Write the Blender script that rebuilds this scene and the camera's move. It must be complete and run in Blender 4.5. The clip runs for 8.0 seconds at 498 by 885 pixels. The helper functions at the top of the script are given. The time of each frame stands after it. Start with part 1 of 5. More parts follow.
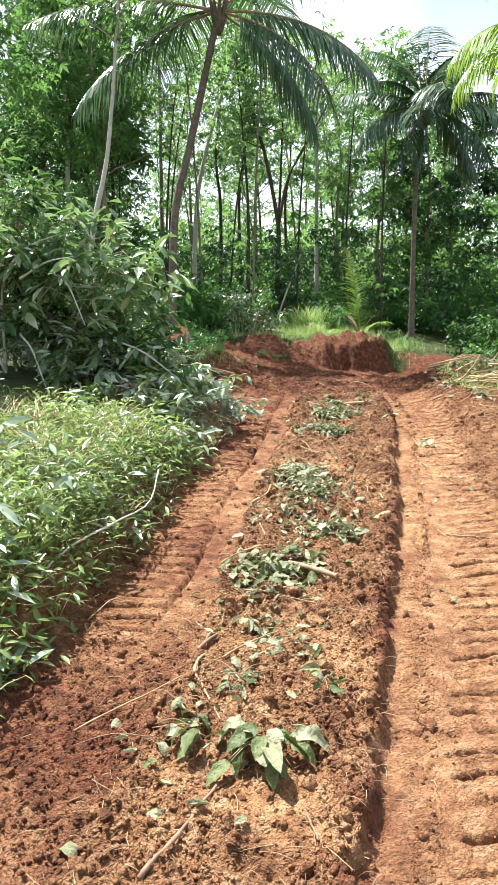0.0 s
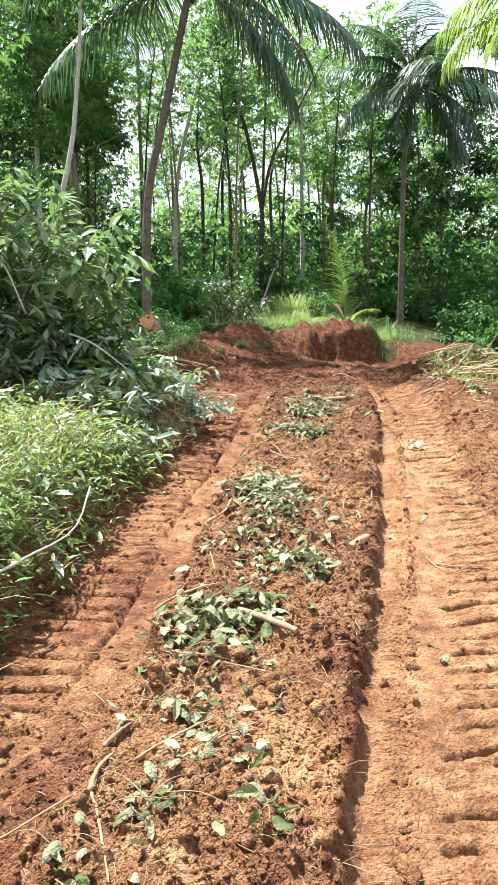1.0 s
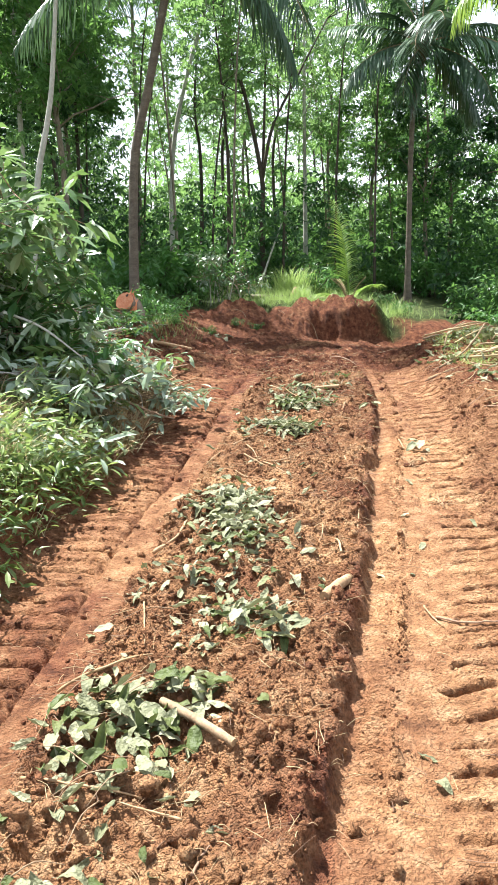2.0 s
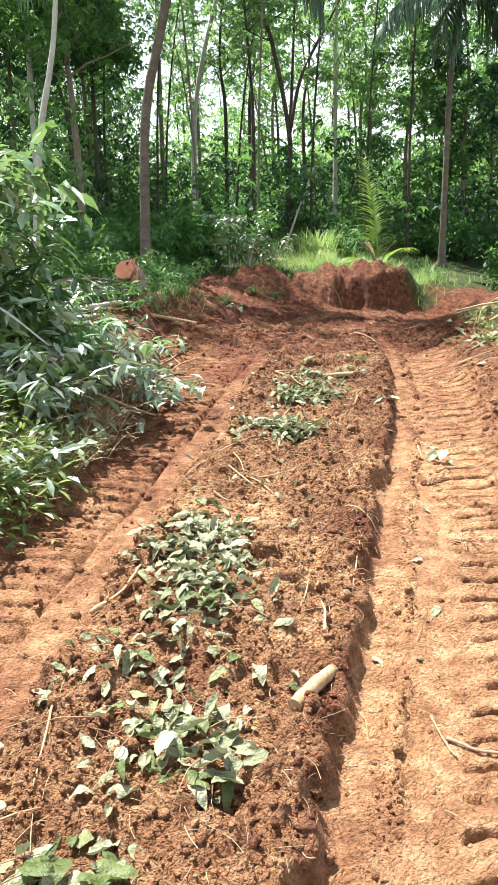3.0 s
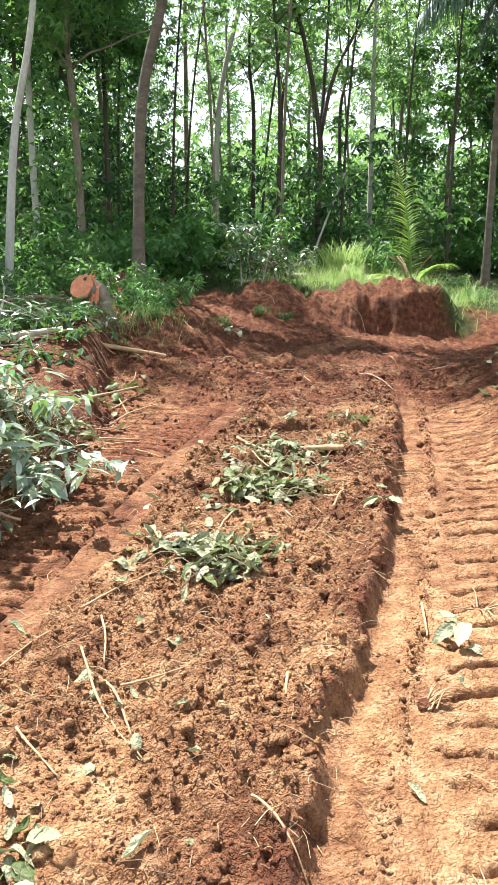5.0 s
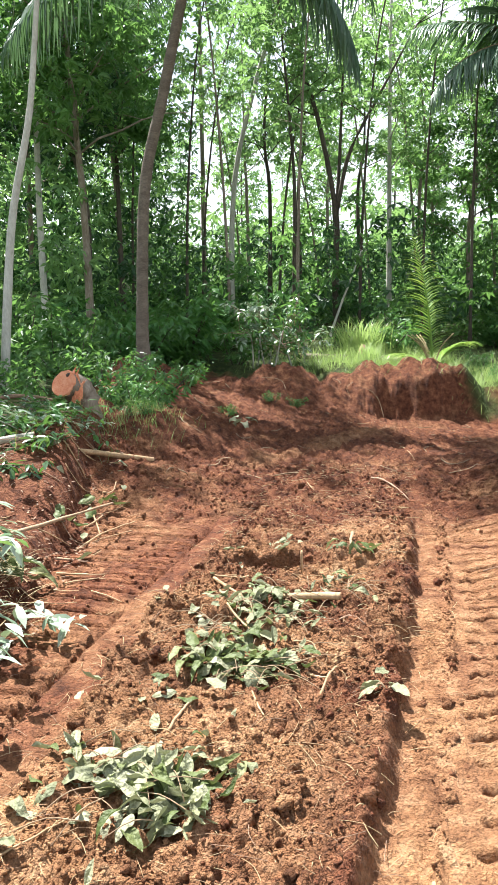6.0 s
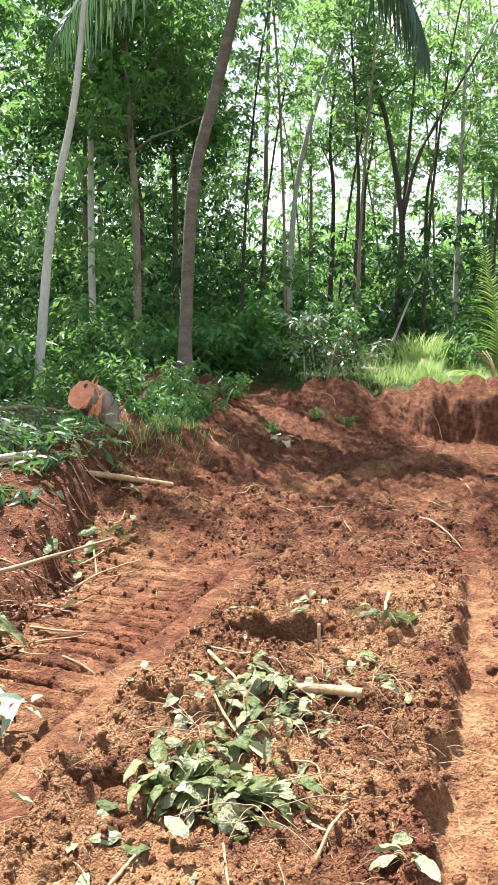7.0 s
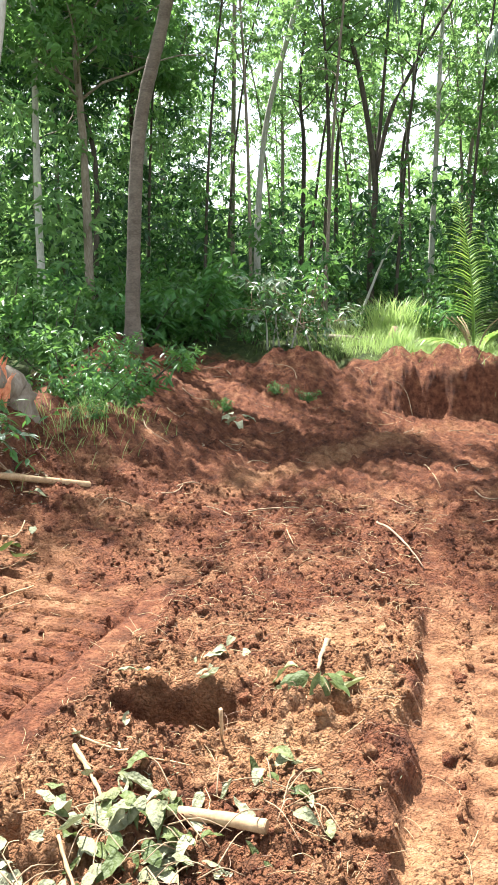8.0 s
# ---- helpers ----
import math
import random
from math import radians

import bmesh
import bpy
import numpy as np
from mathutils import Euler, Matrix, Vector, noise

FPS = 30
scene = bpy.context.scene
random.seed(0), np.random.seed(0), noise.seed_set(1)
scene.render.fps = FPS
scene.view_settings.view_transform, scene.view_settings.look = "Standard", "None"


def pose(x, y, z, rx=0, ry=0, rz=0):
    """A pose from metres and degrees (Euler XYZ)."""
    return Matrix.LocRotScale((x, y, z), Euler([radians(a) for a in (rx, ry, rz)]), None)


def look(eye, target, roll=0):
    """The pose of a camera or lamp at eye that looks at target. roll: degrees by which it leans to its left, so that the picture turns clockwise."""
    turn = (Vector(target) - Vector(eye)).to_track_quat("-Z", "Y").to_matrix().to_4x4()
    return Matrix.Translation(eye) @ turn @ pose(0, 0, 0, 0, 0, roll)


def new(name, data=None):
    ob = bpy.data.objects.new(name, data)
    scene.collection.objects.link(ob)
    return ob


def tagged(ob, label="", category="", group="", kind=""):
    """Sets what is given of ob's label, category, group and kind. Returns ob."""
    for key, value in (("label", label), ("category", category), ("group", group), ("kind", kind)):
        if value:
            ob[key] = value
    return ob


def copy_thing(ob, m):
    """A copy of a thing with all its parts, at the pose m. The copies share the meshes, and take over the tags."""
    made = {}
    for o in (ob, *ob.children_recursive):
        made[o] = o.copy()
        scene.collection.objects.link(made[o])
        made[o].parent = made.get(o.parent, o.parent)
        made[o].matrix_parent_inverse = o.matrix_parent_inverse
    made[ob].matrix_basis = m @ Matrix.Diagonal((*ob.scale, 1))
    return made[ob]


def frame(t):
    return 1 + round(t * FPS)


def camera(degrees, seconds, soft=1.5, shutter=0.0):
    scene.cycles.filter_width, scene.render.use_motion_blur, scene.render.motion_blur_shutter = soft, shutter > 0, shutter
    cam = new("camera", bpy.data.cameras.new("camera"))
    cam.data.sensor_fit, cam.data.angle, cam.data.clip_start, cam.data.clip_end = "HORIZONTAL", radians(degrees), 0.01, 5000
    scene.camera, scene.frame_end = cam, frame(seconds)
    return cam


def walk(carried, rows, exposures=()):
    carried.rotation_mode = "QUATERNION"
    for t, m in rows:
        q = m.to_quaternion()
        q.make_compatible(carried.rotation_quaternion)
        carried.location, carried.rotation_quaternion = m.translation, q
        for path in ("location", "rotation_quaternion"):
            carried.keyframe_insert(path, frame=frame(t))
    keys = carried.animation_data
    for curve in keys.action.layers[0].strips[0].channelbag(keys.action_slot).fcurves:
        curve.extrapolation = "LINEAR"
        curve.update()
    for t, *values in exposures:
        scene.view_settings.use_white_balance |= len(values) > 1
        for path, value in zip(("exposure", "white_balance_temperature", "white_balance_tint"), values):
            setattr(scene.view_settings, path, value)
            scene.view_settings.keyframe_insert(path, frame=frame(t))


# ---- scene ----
cam = camera(35.3, 8.0, soft=1.0)
PATH = [
    (0, (0.035, -0.251, 1.688), (0.015, 1.731, 1.425), -1.1),
    (0.5, (0.201, 0.208, 1.713), (0.204, 2.189, 1.434), -0.8),
    (1, (0.288, 0.747, 1.683), (0.288, 2.726, 1.392), -1.5),
    (1.5, (0.412, 1.221, 1.701), (0.438, 3.196, 1.385), -1.5),
    (1.7, (0.489, 1.476, 1.696), (0.494, 3.451, 1.372), -1.7),
    (2.8, (0.816, 2.614, 1.8), (0.727, 4.564, 1.365), -1.7),
    (3, (0.873, 2.843, 1.826), (0.761, 4.79, 1.381), -1.7),
    (3.5, (0.957, 3.423, 1.815), (0.832, 5.363, 1.345), -1.5),
    (4, (1.103, 3.881, 1.866), (0.99, 5.83, 1.431), -1.2),
    (4.2, (1.176, 4.136, 1.855), (1.033, 6.085, 1.432), -1.1),
    (5.3, (1.418, 5.344, 1.952), (1.195, 7.288, 1.54), -0.7),
    (5.5, (1.473, 5.524, 2.015), (1.234, 7.472, 1.628), -0.9),
    (6, (1.531, 6.007, 2.094), (1.247, 7.972, 1.852), -1.6),
    (6.5, (1.589, 6.448, 2.144), (1.289, 8.416, 1.961), -0.9),
    (7, (1.626, 6.889, 2.146), (1.191, 8.828, 1.924), 0.2),
    (7.5, (1.696, 7.42, 2.183), (1.258, 9.355, 1.929), 0.2),
    (8, (1.757, 7.868, 2.249), (1.375, 9.805, 1.93), 0.0),
]
walk(cam, [(t, look(eye, target, roll)) for t, eye, target, roll in PATH], exposures=[(0.0, 1.51, 6150, 10), (0.5, 1.48, 6150, 10), (1.0, 1.63, 6150, 10), (1.5, 1.62, 6150, 10), (3.0, 1.70, 6150, 10), (4.0, 1.67, 6150, 10), (5.5, 1.77, 6150, 10), (6.0, 1.74, 6150, 10), (6.5, 1.60, 6150, 10), (7.0, 1.80, 6150, 10), (7.5, 1.98, 6150, 10), (8.0, 2.06, 6150, 10)])

# world, sun
SUN_ELEV, SUN_AZ = 63.0, -47.0  # azimuth from +y towards +x, degrees
to_sun = Vector((math.sin(radians(SUN_AZ)) * math.cos(radians(SUN_ELEV)),
                 math.cos(radians(SUN_AZ)) * math.cos(radians(SUN_ELEV)), math.sin(radians(SUN_ELEV))))
world = bpy.data.worlds.new("sky")
scene.world = world
world.use_nodes = True
wn, wl = world.node_tree.nodes, world.node_tree.links
wn.clear()
sky = wn.new("ShaderNodeTexSky")
sky.sky_type, sky.sun_disc = "NISHITA", False
sky.sun_elevation, sky.sun_rotation = radians(SUN_ELEV), radians(SUN_AZ)
sky.air_density, sky.dust_density = 1.2, 2.5
wco = wn.new("ShaderNodeTexCoord")
wnoise = wn.new("ShaderNodeTexNoise")
wnoise.inputs["Scale"].default_value, wnoise.inputs["Detail"].default_value = 3.5, 5.0
wl.new(wco.outputs["Generated"], wnoise.inputs["Vector"])
wramp = wn.new("ShaderNodeValToRGB")
wramp.color_ramp.elements[0].position, wramp.color_ramp.elements[1].position = 0.45, 0.62
wl.new(wnoise.outputs["Fac"], wramp.inputs["Fac"])
wmix = wn.new("ShaderNodeMix")
wmix.data_type = "RGBA"
wmix.inputs["B"].default_value = (10.5, 10.7, 11.0, 1)  # sunlit cloud
wl.new(wramp.outputs["Color"], wmix.inputs["Factor"])
wl.new(sky.outputs["Color"], wmix.inputs["A"])
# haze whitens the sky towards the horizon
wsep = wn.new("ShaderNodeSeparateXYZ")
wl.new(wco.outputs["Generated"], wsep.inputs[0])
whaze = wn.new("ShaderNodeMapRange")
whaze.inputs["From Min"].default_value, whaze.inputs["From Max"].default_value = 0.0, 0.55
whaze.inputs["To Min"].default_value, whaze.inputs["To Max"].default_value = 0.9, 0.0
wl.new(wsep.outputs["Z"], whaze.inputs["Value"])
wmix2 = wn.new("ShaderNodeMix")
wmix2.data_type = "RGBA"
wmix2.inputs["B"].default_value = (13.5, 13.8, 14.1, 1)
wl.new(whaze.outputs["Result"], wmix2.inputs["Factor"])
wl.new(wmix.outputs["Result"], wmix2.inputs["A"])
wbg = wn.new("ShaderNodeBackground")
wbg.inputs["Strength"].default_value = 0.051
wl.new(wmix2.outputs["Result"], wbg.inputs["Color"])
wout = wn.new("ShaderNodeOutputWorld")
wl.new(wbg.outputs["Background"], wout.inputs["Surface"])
sun = new("sun", bpy.data.lights.new("sun", "SUN"))
sun.data.energy, sun.data.angle, sun.data.color = 5.0, radians(0.6), (1.0, 0.955, 0.88)
sun.matrix_world = look((to_sun * 60)[:], (0, 0, 0))


# ---- materials ----
def node(nt, kind, **values):
    n = nt.nodes.new(kind)
    for key, value in values.items():
        n.inputs[key.replace("_", " ")].default_value = value
    return n


def ramp(nt, fac, stops):
    r = nt.nodes.new("ShaderNodeValToRGB")
    el = r.color_ramp.elements
    while len(el) < len(stops):
        el.new(0.5)
    for e, (p, c) in zip(el, stops):
        e.position, e.color = p, (*c, 1)
    nt.links.new(fac, r.inputs["Fac"])
    return r.outputs["Color"]


def mixed(nt, fac, a, b, blend="MIX"):
    m = nt.nodes.new("ShaderNodeMix")
    m.data_type, m.blend_type = "RGBA", blend
    for key, v in (("Factor", fac), ("A", a), ("B", b)):
        if isinstance(v, (int, float)):
            m.inputs[key].default_value = v
        elif isinstance(v, tuple):
            m.inputs[key].default_value = (*v, 1)
        else:
            nt.links.new(v, m.inputs[key])
    return m.outputs["Result"]


def noise_of(nt, scale, detail=4.0, rough=0.55, stretch=None, coord="Object"):
    co = nt.nodes.new("ShaderNodeTexCoord").outputs[coord]
    if stretch:
        mp = nt.nodes.new("ShaderNodeMapping")
        mp.inputs["Scale"].default_value = stretch
        nt.links.new(co, mp.inputs["Vector"])
        co = mp.outputs["Vector"]
    n = node(nt, "ShaderNodeTexNoise", Scale=scale, Detail=detail, Roughness=rough)
    nt.links.new(co, n.inputs["Vector"])
    return n.outputs["Fac"]


def blank(name):
    m = bpy.data.materials.new(name)
    m.use_nodes = True
    return m, m.node_tree, m.node_tree.nodes["Principled BSDF"]


def bump(nt, shader, height, strength, distance):
    b = node(nt, "ShaderNodeBump", Strength=strength, Distance=distance)
    nt.links.new(height, b.inputs["Height"])
    nt.links.new(b.outputs["Normal"], shader.inputs["Normal"])


def grained(name, stops, scale=8.0, fine=60.0, roughness=0.85, depth=0.004, stretch=None, spread=0.5):
    """Colour by coarse noise, broken up by fine grain, with relief."""
    m, nt, sh = blank(name)
    a, b = noise_of(nt, scale, 5.0, 0.6, stretch), noise_of(nt, fine, 6.0, 0.65, stretch)
    nt.links.new(mixed(nt, spread, ramp(nt, a, stops), ramp(nt, b, stops)), sh.inputs["Base Color"])
    sh.inputs["Roughness"].default_value = roughness
    bump(nt, sh, b, 0.7, depth)
    return m


def foliage(name, stops, back, roughness=0.42, through_light=0.35, veins=30.0, shine=0.4, crinkle=0.0):
    """Leaves: colour leaf by leaf, a little light shining through."""
    m, nt, sh = blank(name)
    geo = nt.nodes.new("ShaderNodeNewGeometry")
    info = nt.nodes.new("ShaderNodeObjectInfo")
    add = nt.nodes.new("ShaderNodeMath")
    add.operation = "ADD"
    nt.links.new(geo.outputs["Random Per Island"], add.inputs[0])
    nt.links.new(info.outputs["Random"], add.inputs[1])
    fr = nt.nodes.new("ShaderNodeMath")
    fr.operation = "FRACT"
    nt.links.new(add.outputs[0], fr.inputs[0])
    col = ramp(nt, fr.outputs[0], stops)
    col = mixed(nt, 0.2, col, ramp(nt, noise_of(nt, veins, 3.0), stops))
    col = mixed(nt, 0.4, col, ramp(nt, noise_of(nt, 0.9, 2.0), [(max(0.0, 0.1 + 0.8 * p), c) for p, c in stops]))
    nt.links.new(col, sh.inputs["Base Color"])
    sh.inputs["Roughness"].default_value = roughness
    sh.inputs["Specular IOR Level"].default_value = shine
    if crinkle:
        bump(nt, sh, noise_of(nt, 5.0, 3.0, 0.55), 0.8, crinkle)
    tr = nt.nodes.new("ShaderNodeBsdfTranslucent")
    nt.links.new(mixed(nt, 0.6, col, back), tr.inputs["Color"])
    mx = nt.nodes.new("ShaderNodeMixShader")
    mx.inputs["Fac"].default_value = through_light
    nt.links.new(sh.outputs["BSDF"], mx.inputs[1])
    nt.links.new(tr.outputs["BSDF"], mx.inputs[2])
    nt.links.new(mx.outputs["Shader"], nt.nodes["Material Output"].inputs["Surface"])
    return m


def soil(name):
    """Red laterite: dry pale crust, moist red cuts, leaf mould under plants."""
    m, nt, sh = blank(name)
    dry = nt.nodes.new("ShaderNodeAttribute")
    dry.attribute_name = "dry"
    veg = nt.nodes.new("ShaderNodeAttribute")
    veg.attribute_name = "veg"
    coarse, mid, fine = noise_of(nt, 1.7, 4.0), noise_of(nt, 11.0, 5.0, 0.6), noise_of(nt, 75.0, 6.0, 0.7)
    red = ramp(nt, mid, [(0.3, (0.075, 0.026, 0.013)), (0.5, (0.205, 0.073, 0.035)), (0.72, (0.38, 0.165, 0.08))])
    pale = ramp(nt, mid, [(0.28, (0.31, 0.14, 0.062)), (0.5, (0.54, 0.295, 0.138)), (0.74, (0.75, 0.51, 0.285))])
    s = nt.nodes.new("ShaderNodeMath")
    s.operation = "MULTIPLY_ADD"
    s.inputs[1].default_value, s.inputs[2].default_value = 1.6, -0.8
    nt.links.new(coarse, s.inputs[0])
    d = nt.nodes.new("ShaderNodeMath")
    d.operation, d.use_clamp = "ADD", True
    nt.links.new(dry.outputs["Fac"], d.inputs[0])
    nt.links.new(s.outputs[0], d.inputs[1])
    col = mixed(nt, d.outputs[0], red, pale)
    grain = ramp(nt, fine, [(0.3, (0.42, 0.38, 0.36)), (0.5, (0.95, 0.94, 0.93)), (0.72, (1.32, 1.3, 1.27))])
    col = mixed(nt, 1.0, col, grain, "MULTIPLY")
    mould = ramp(nt, noise_of(nt, 6.0, 5.0), [(0.3, (0.035, 0.045, 0.014)), (0.55, (0.07, 0.10, 0.025)), (0.75, (0.13, 0.13, 0.045))])
    col = mixed(nt, veg.outputs["Fac"], col, mould)
    nt.links.new(col, sh.inputs["Base Color"])
    sh.inputs["Roughness"].default_value = 0.92
    sh.inputs["Specular IOR Level"].default_value = 0.25
    # crumb relief: rounded grains of two sizes, stronger where the soil lies loose
    loose = nt.nodes.new("ShaderNodeAttribute")
    loose.attribute_name = "loose"
    co = nt.nodes.new("ShaderNodeTexCoord").outputs["Object"]
    warp = node(nt, "ShaderNodeTexNoise", Scale=24.0, Detail=4.0, Roughness=0.6)
    nt.links.new(co, warp.inputs["Vector"])
    shift = nt.nodes.new("ShaderNodeVectorMath")
    shift.operation = "MULTIPLY_ADD"
    shift.inputs[1].default_value = (0.045, 0.045, 0.045)
    nt.links.new(warp.outputs["Color"], shift.inputs[0])
    nt.links.new(co, shift.inputs[2])
    total = fine
    for scale, weight in ((36.0, -1.3), (75.0, -1.3), (150.0, -0.8)):
        vo = node(nt, "ShaderNodeTexVoronoi", Scale=scale)
        nt.links.new(shift.outputs[0], vo.inputs["Vector"])
        w = nt.nodes.new("ShaderNodeMath")
        w.operation = "MULTIPLY"
        w.inputs[1].default_value = weight
        nt.links.new(vo.outputs["Distance"], w.inputs[0])
        w2 = nt.nodes.new("ShaderNodeMath")
        w2.operation = "MULTIPLY_ADD"
        nt.links.new(w.outputs[0], w2.inputs[0])
        nt.links.new(loose.outputs["Fac"], w2.inputs[1])
        nt.links.new(total, w2.inputs[2])
        total = w2.outputs[0]
    bump(nt, sh, total, 1.0, 0.026)
    return m


M_SOIL = soil("red_soil")
M_BARK = grained("grey_brown_bark", [(0.3, (0.10, 0.075, 0.05)), (0.5, (0.20, 0.16, 0.115)), (0.7, (0.33, 0.29, 0.23))], 5, 40, 0.9, 0.01, (1, 1, 0.3))
M_PALE_BARK = grained("pale_bark", [(0.3, (0.26, 0.235, 0.19)), (0.5, (0.46, 0.44, 0.38)), (0.7, (0.64, 0.62, 0.56))], 4, 35, 0.85, 0.006, (1, 1, 0.4))
M_PALM_BARK = grained("palm_bark", [(0.3, (0.06, 0.047, 0.034)), (0.5, (0.135, 0.108, 0.08)), (0.7, (0.235, 0.195, 0.152))], 4, 30, 0.9, 0.012, (1, 1, 2.2))
M_DARK_BARK = grained("dark_bark", [(0.3, (0.03, 0.024, 0.018)), (0.5, (0.07, 0.055, 0.04)), (0.7, (0.14, 0.115, 0.085))], 5, 40, 0.9, 0.01, (1, 1, 0.3))
M_TWIG = grained("peeled_twig", [(0.3, (0.13, 0.08, 0.045)), (0.5, (0.29, 0.195, 0.11)), (0.7, (0.47, 0.355, 0.225))], 14, 70, 0.8, 0.003)
M_LOG = grained("peeled_log", [(0.3, (0.20, 0.115, 0.055)), (0.5, (0.38, 0.245, 0.125)), (0.7, (0.54, 0.385, 0.22))], 13, 60, 0.75, 0.003)
M_TWIG_BROWN = grained("brown_twig", [(0.3, (0.14, 0.08, 0.05)), (0.5, (0.26, 0.16, 0.10)), (0.7, (0.40, 0.28, 0.18))], 9, 70, 0.85, 0.002)
M_CUT = grained("fresh_cut_wood", [(0.3, (0.42, 0.11, 0.045)), (0.5, (0.62, 0.22, 0.10)), (0.7, (0.74, 0.40, 0.23))], 14, 90, 0.75, 0.003)
M_STRAW = grained("dry_straw", [(0.3, (0.30, 0.21, 0.10)), (0.5, (0.45, 0.34, 0.175)), (0.7, (0.58, 0.47, 0.27))], 9, 60, 0.75, 0.001)
# one canopy leaf in three tones; light paints in sun, dark paints in shade
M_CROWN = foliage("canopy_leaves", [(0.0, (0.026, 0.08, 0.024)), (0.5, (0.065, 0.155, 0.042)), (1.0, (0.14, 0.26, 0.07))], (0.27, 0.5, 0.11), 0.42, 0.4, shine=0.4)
M_CROWN_LIGHT = foliage("sun_toned_canopy_leaves", [(0.0, (0.055, 0.14, 0.042)), (0.5, (0.115, 0.235, 0.075)), (1.0, (0.24, 0.37, 0.14))], (0.4, 0.62, 0.18), 0.42, 0.4, shine=0.4)
M_CROWN_DARK = foliage("shade_toned_canopy_leaves", [(0.0, (0.01, 0.036, 0.015)), (0.5, (0.026, 0.072, 0.026)), (1.0, (0.065, 0.14, 0.05))], (0.13, 0.3, 0.07), 0.4, 0.25, shine=0.4)
M_SHRUB = foliage("shrub_leaves", [(0.0, (0.024, 0.088, 0.022)), (0.5, (0.06, 0.165, 0.04)), (1.0, (0.13, 0.28, 0.07))], (0.27, 0.52, 0.1), 0.35, 0.3)
# near-white top stops paint glints on glossy leaves, besides pale undersides
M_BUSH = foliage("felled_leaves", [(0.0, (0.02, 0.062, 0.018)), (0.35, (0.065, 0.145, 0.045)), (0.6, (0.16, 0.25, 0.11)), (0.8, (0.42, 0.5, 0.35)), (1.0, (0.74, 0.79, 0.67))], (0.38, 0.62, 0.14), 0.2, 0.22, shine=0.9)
# darker copy of the felled leaves, with shade put into the colour
M_BUSH_DARK = foliage("felled_leaves_shade_tone", [(0.0, (0.014, 0.045, 0.014)), (0.5, (0.035, 0.09, 0.03)), (1.0, (0.10, 0.18, 0.07))], (0.25, 0.5, 0.08), 0.24, 0.2, shine=0.7)
M_PALE_BACK = foliage("wilted_pale_leaves", [(0.0, (0.05, 0.10, 0.05)), (0.3, (0.16, 0.23, 0.145)), (0.65, (0.34, 0.42, 0.31)), (1.0, (0.6, 0.65, 0.53))], (0.34, 0.48, 0.2), 0.28, 0.18, shine=0.6)
M_WILT = foliage("wilting_leaves", [(0.0, (0.12, 0.13, 0.062)), (0.3, (0.21, 0.222, 0.12)), (0.7, (0.32, 0.325, 0.20)), (1.0, (0.48, 0.465, 0.315))], (0.30, 0.34, 0.14), 0.55, 0.12, veins=6.0, crinkle=0.02, shine=0.3)
M_CUT_LEAF = foliage("cut_leaves", [(0.0, (0.034, 0.055, 0.014)), (0.4, (0.085, 0.115, 0.032)), (0.75, (0.185, 0.20, 0.08)), (1.0, (0.38, 0.36, 0.20))], (0.26, 0.34, 0.09), 0.5, 0.14, veins=6.0, crinkle=0.016, shine=0.3)
# darkest stop paints in the shaded gaps between blades
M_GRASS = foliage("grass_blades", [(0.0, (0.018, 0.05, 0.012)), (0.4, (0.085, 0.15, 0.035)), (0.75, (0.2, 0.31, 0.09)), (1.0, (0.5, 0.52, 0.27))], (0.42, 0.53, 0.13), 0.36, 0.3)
# fresher, brighter copy of the grass with sunlight put into its colour
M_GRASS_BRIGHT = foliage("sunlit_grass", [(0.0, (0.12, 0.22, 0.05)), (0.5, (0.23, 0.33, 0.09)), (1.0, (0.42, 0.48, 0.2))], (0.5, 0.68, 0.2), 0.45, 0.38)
M_PALM = foliage("palm_leaflets", [(0.0, (0.03, 0.072, 0.04)), (0.5, (0.065, 0.125, 0.07)), (1.0, (0.17, 0.24, 0.17))], (0.2, 0.36, 0.12), 0.33, 0.2)
M_PALM_YELLOW = foliage("yellow_palm_leaflets", [(0.0, (0.11, 0.22, 0.035)), (0.6, (0.22, 0.35, 0.06)), (1.0, (0.42, 0.45, 0.12))], (0.45, 0.62, 0.12), 0.4, 0.38)


# ---- geometry helpers ----
def fast_mesh(name, verts, faces, mats, smooth=False, slots=None):
    """A mesh from arrays; all faces have the same number of corners."""
    verts, faces = np.asarray(verts, np.float32), np.asarray(faces, np.int32)
    me = bpy.data.meshes.new(name)
    k = faces.shape[1]
    me.vertices.add(len(verts))
    me.vertices.foreach_set("co", verts.ravel())
    me.loops.add(faces.size)
    me.loops.foreach_set("vertex_index", faces.ravel())
    me.polygons.add(len(faces))
    me.polygons.foreach_set("loop_start", np.arange(0, faces.size, k, dtype=np.int32))
    me.polygons.foreach_set("use_smooth", np.full(len(faces), smooth))
    if slots is not None:
        me.polygons.foreach_set("material_index", np.asarray(slots, np.int32))
    for m in mats if isinstance(mats, (list, tuple)) else [mats]:
        me.materials.append(m)
    me.update(calc_edges=True)
    return me


class Geo:
    """Collects pieces of quads into one mesh."""

    def __init__(self):
        self.v, self.f, self.s, self.n = [], [], [], 0

    def add(self, v, f, slot=0):
        v, f = np.asarray(v, float).reshape(-1, 3), np.asarray(f, int)
        self.v.append(v)
        self.f.append(f + self.n)
        self.s.append(np.full(len(f), slot))
        self.n += len(v)
        return self

    def mesh(self, name, mats, smooth=False):
        return fast_mesh(name, np.concatenate(self.v), np.concatenate(self.f), mats, smooth, np.concatenate(self.s))


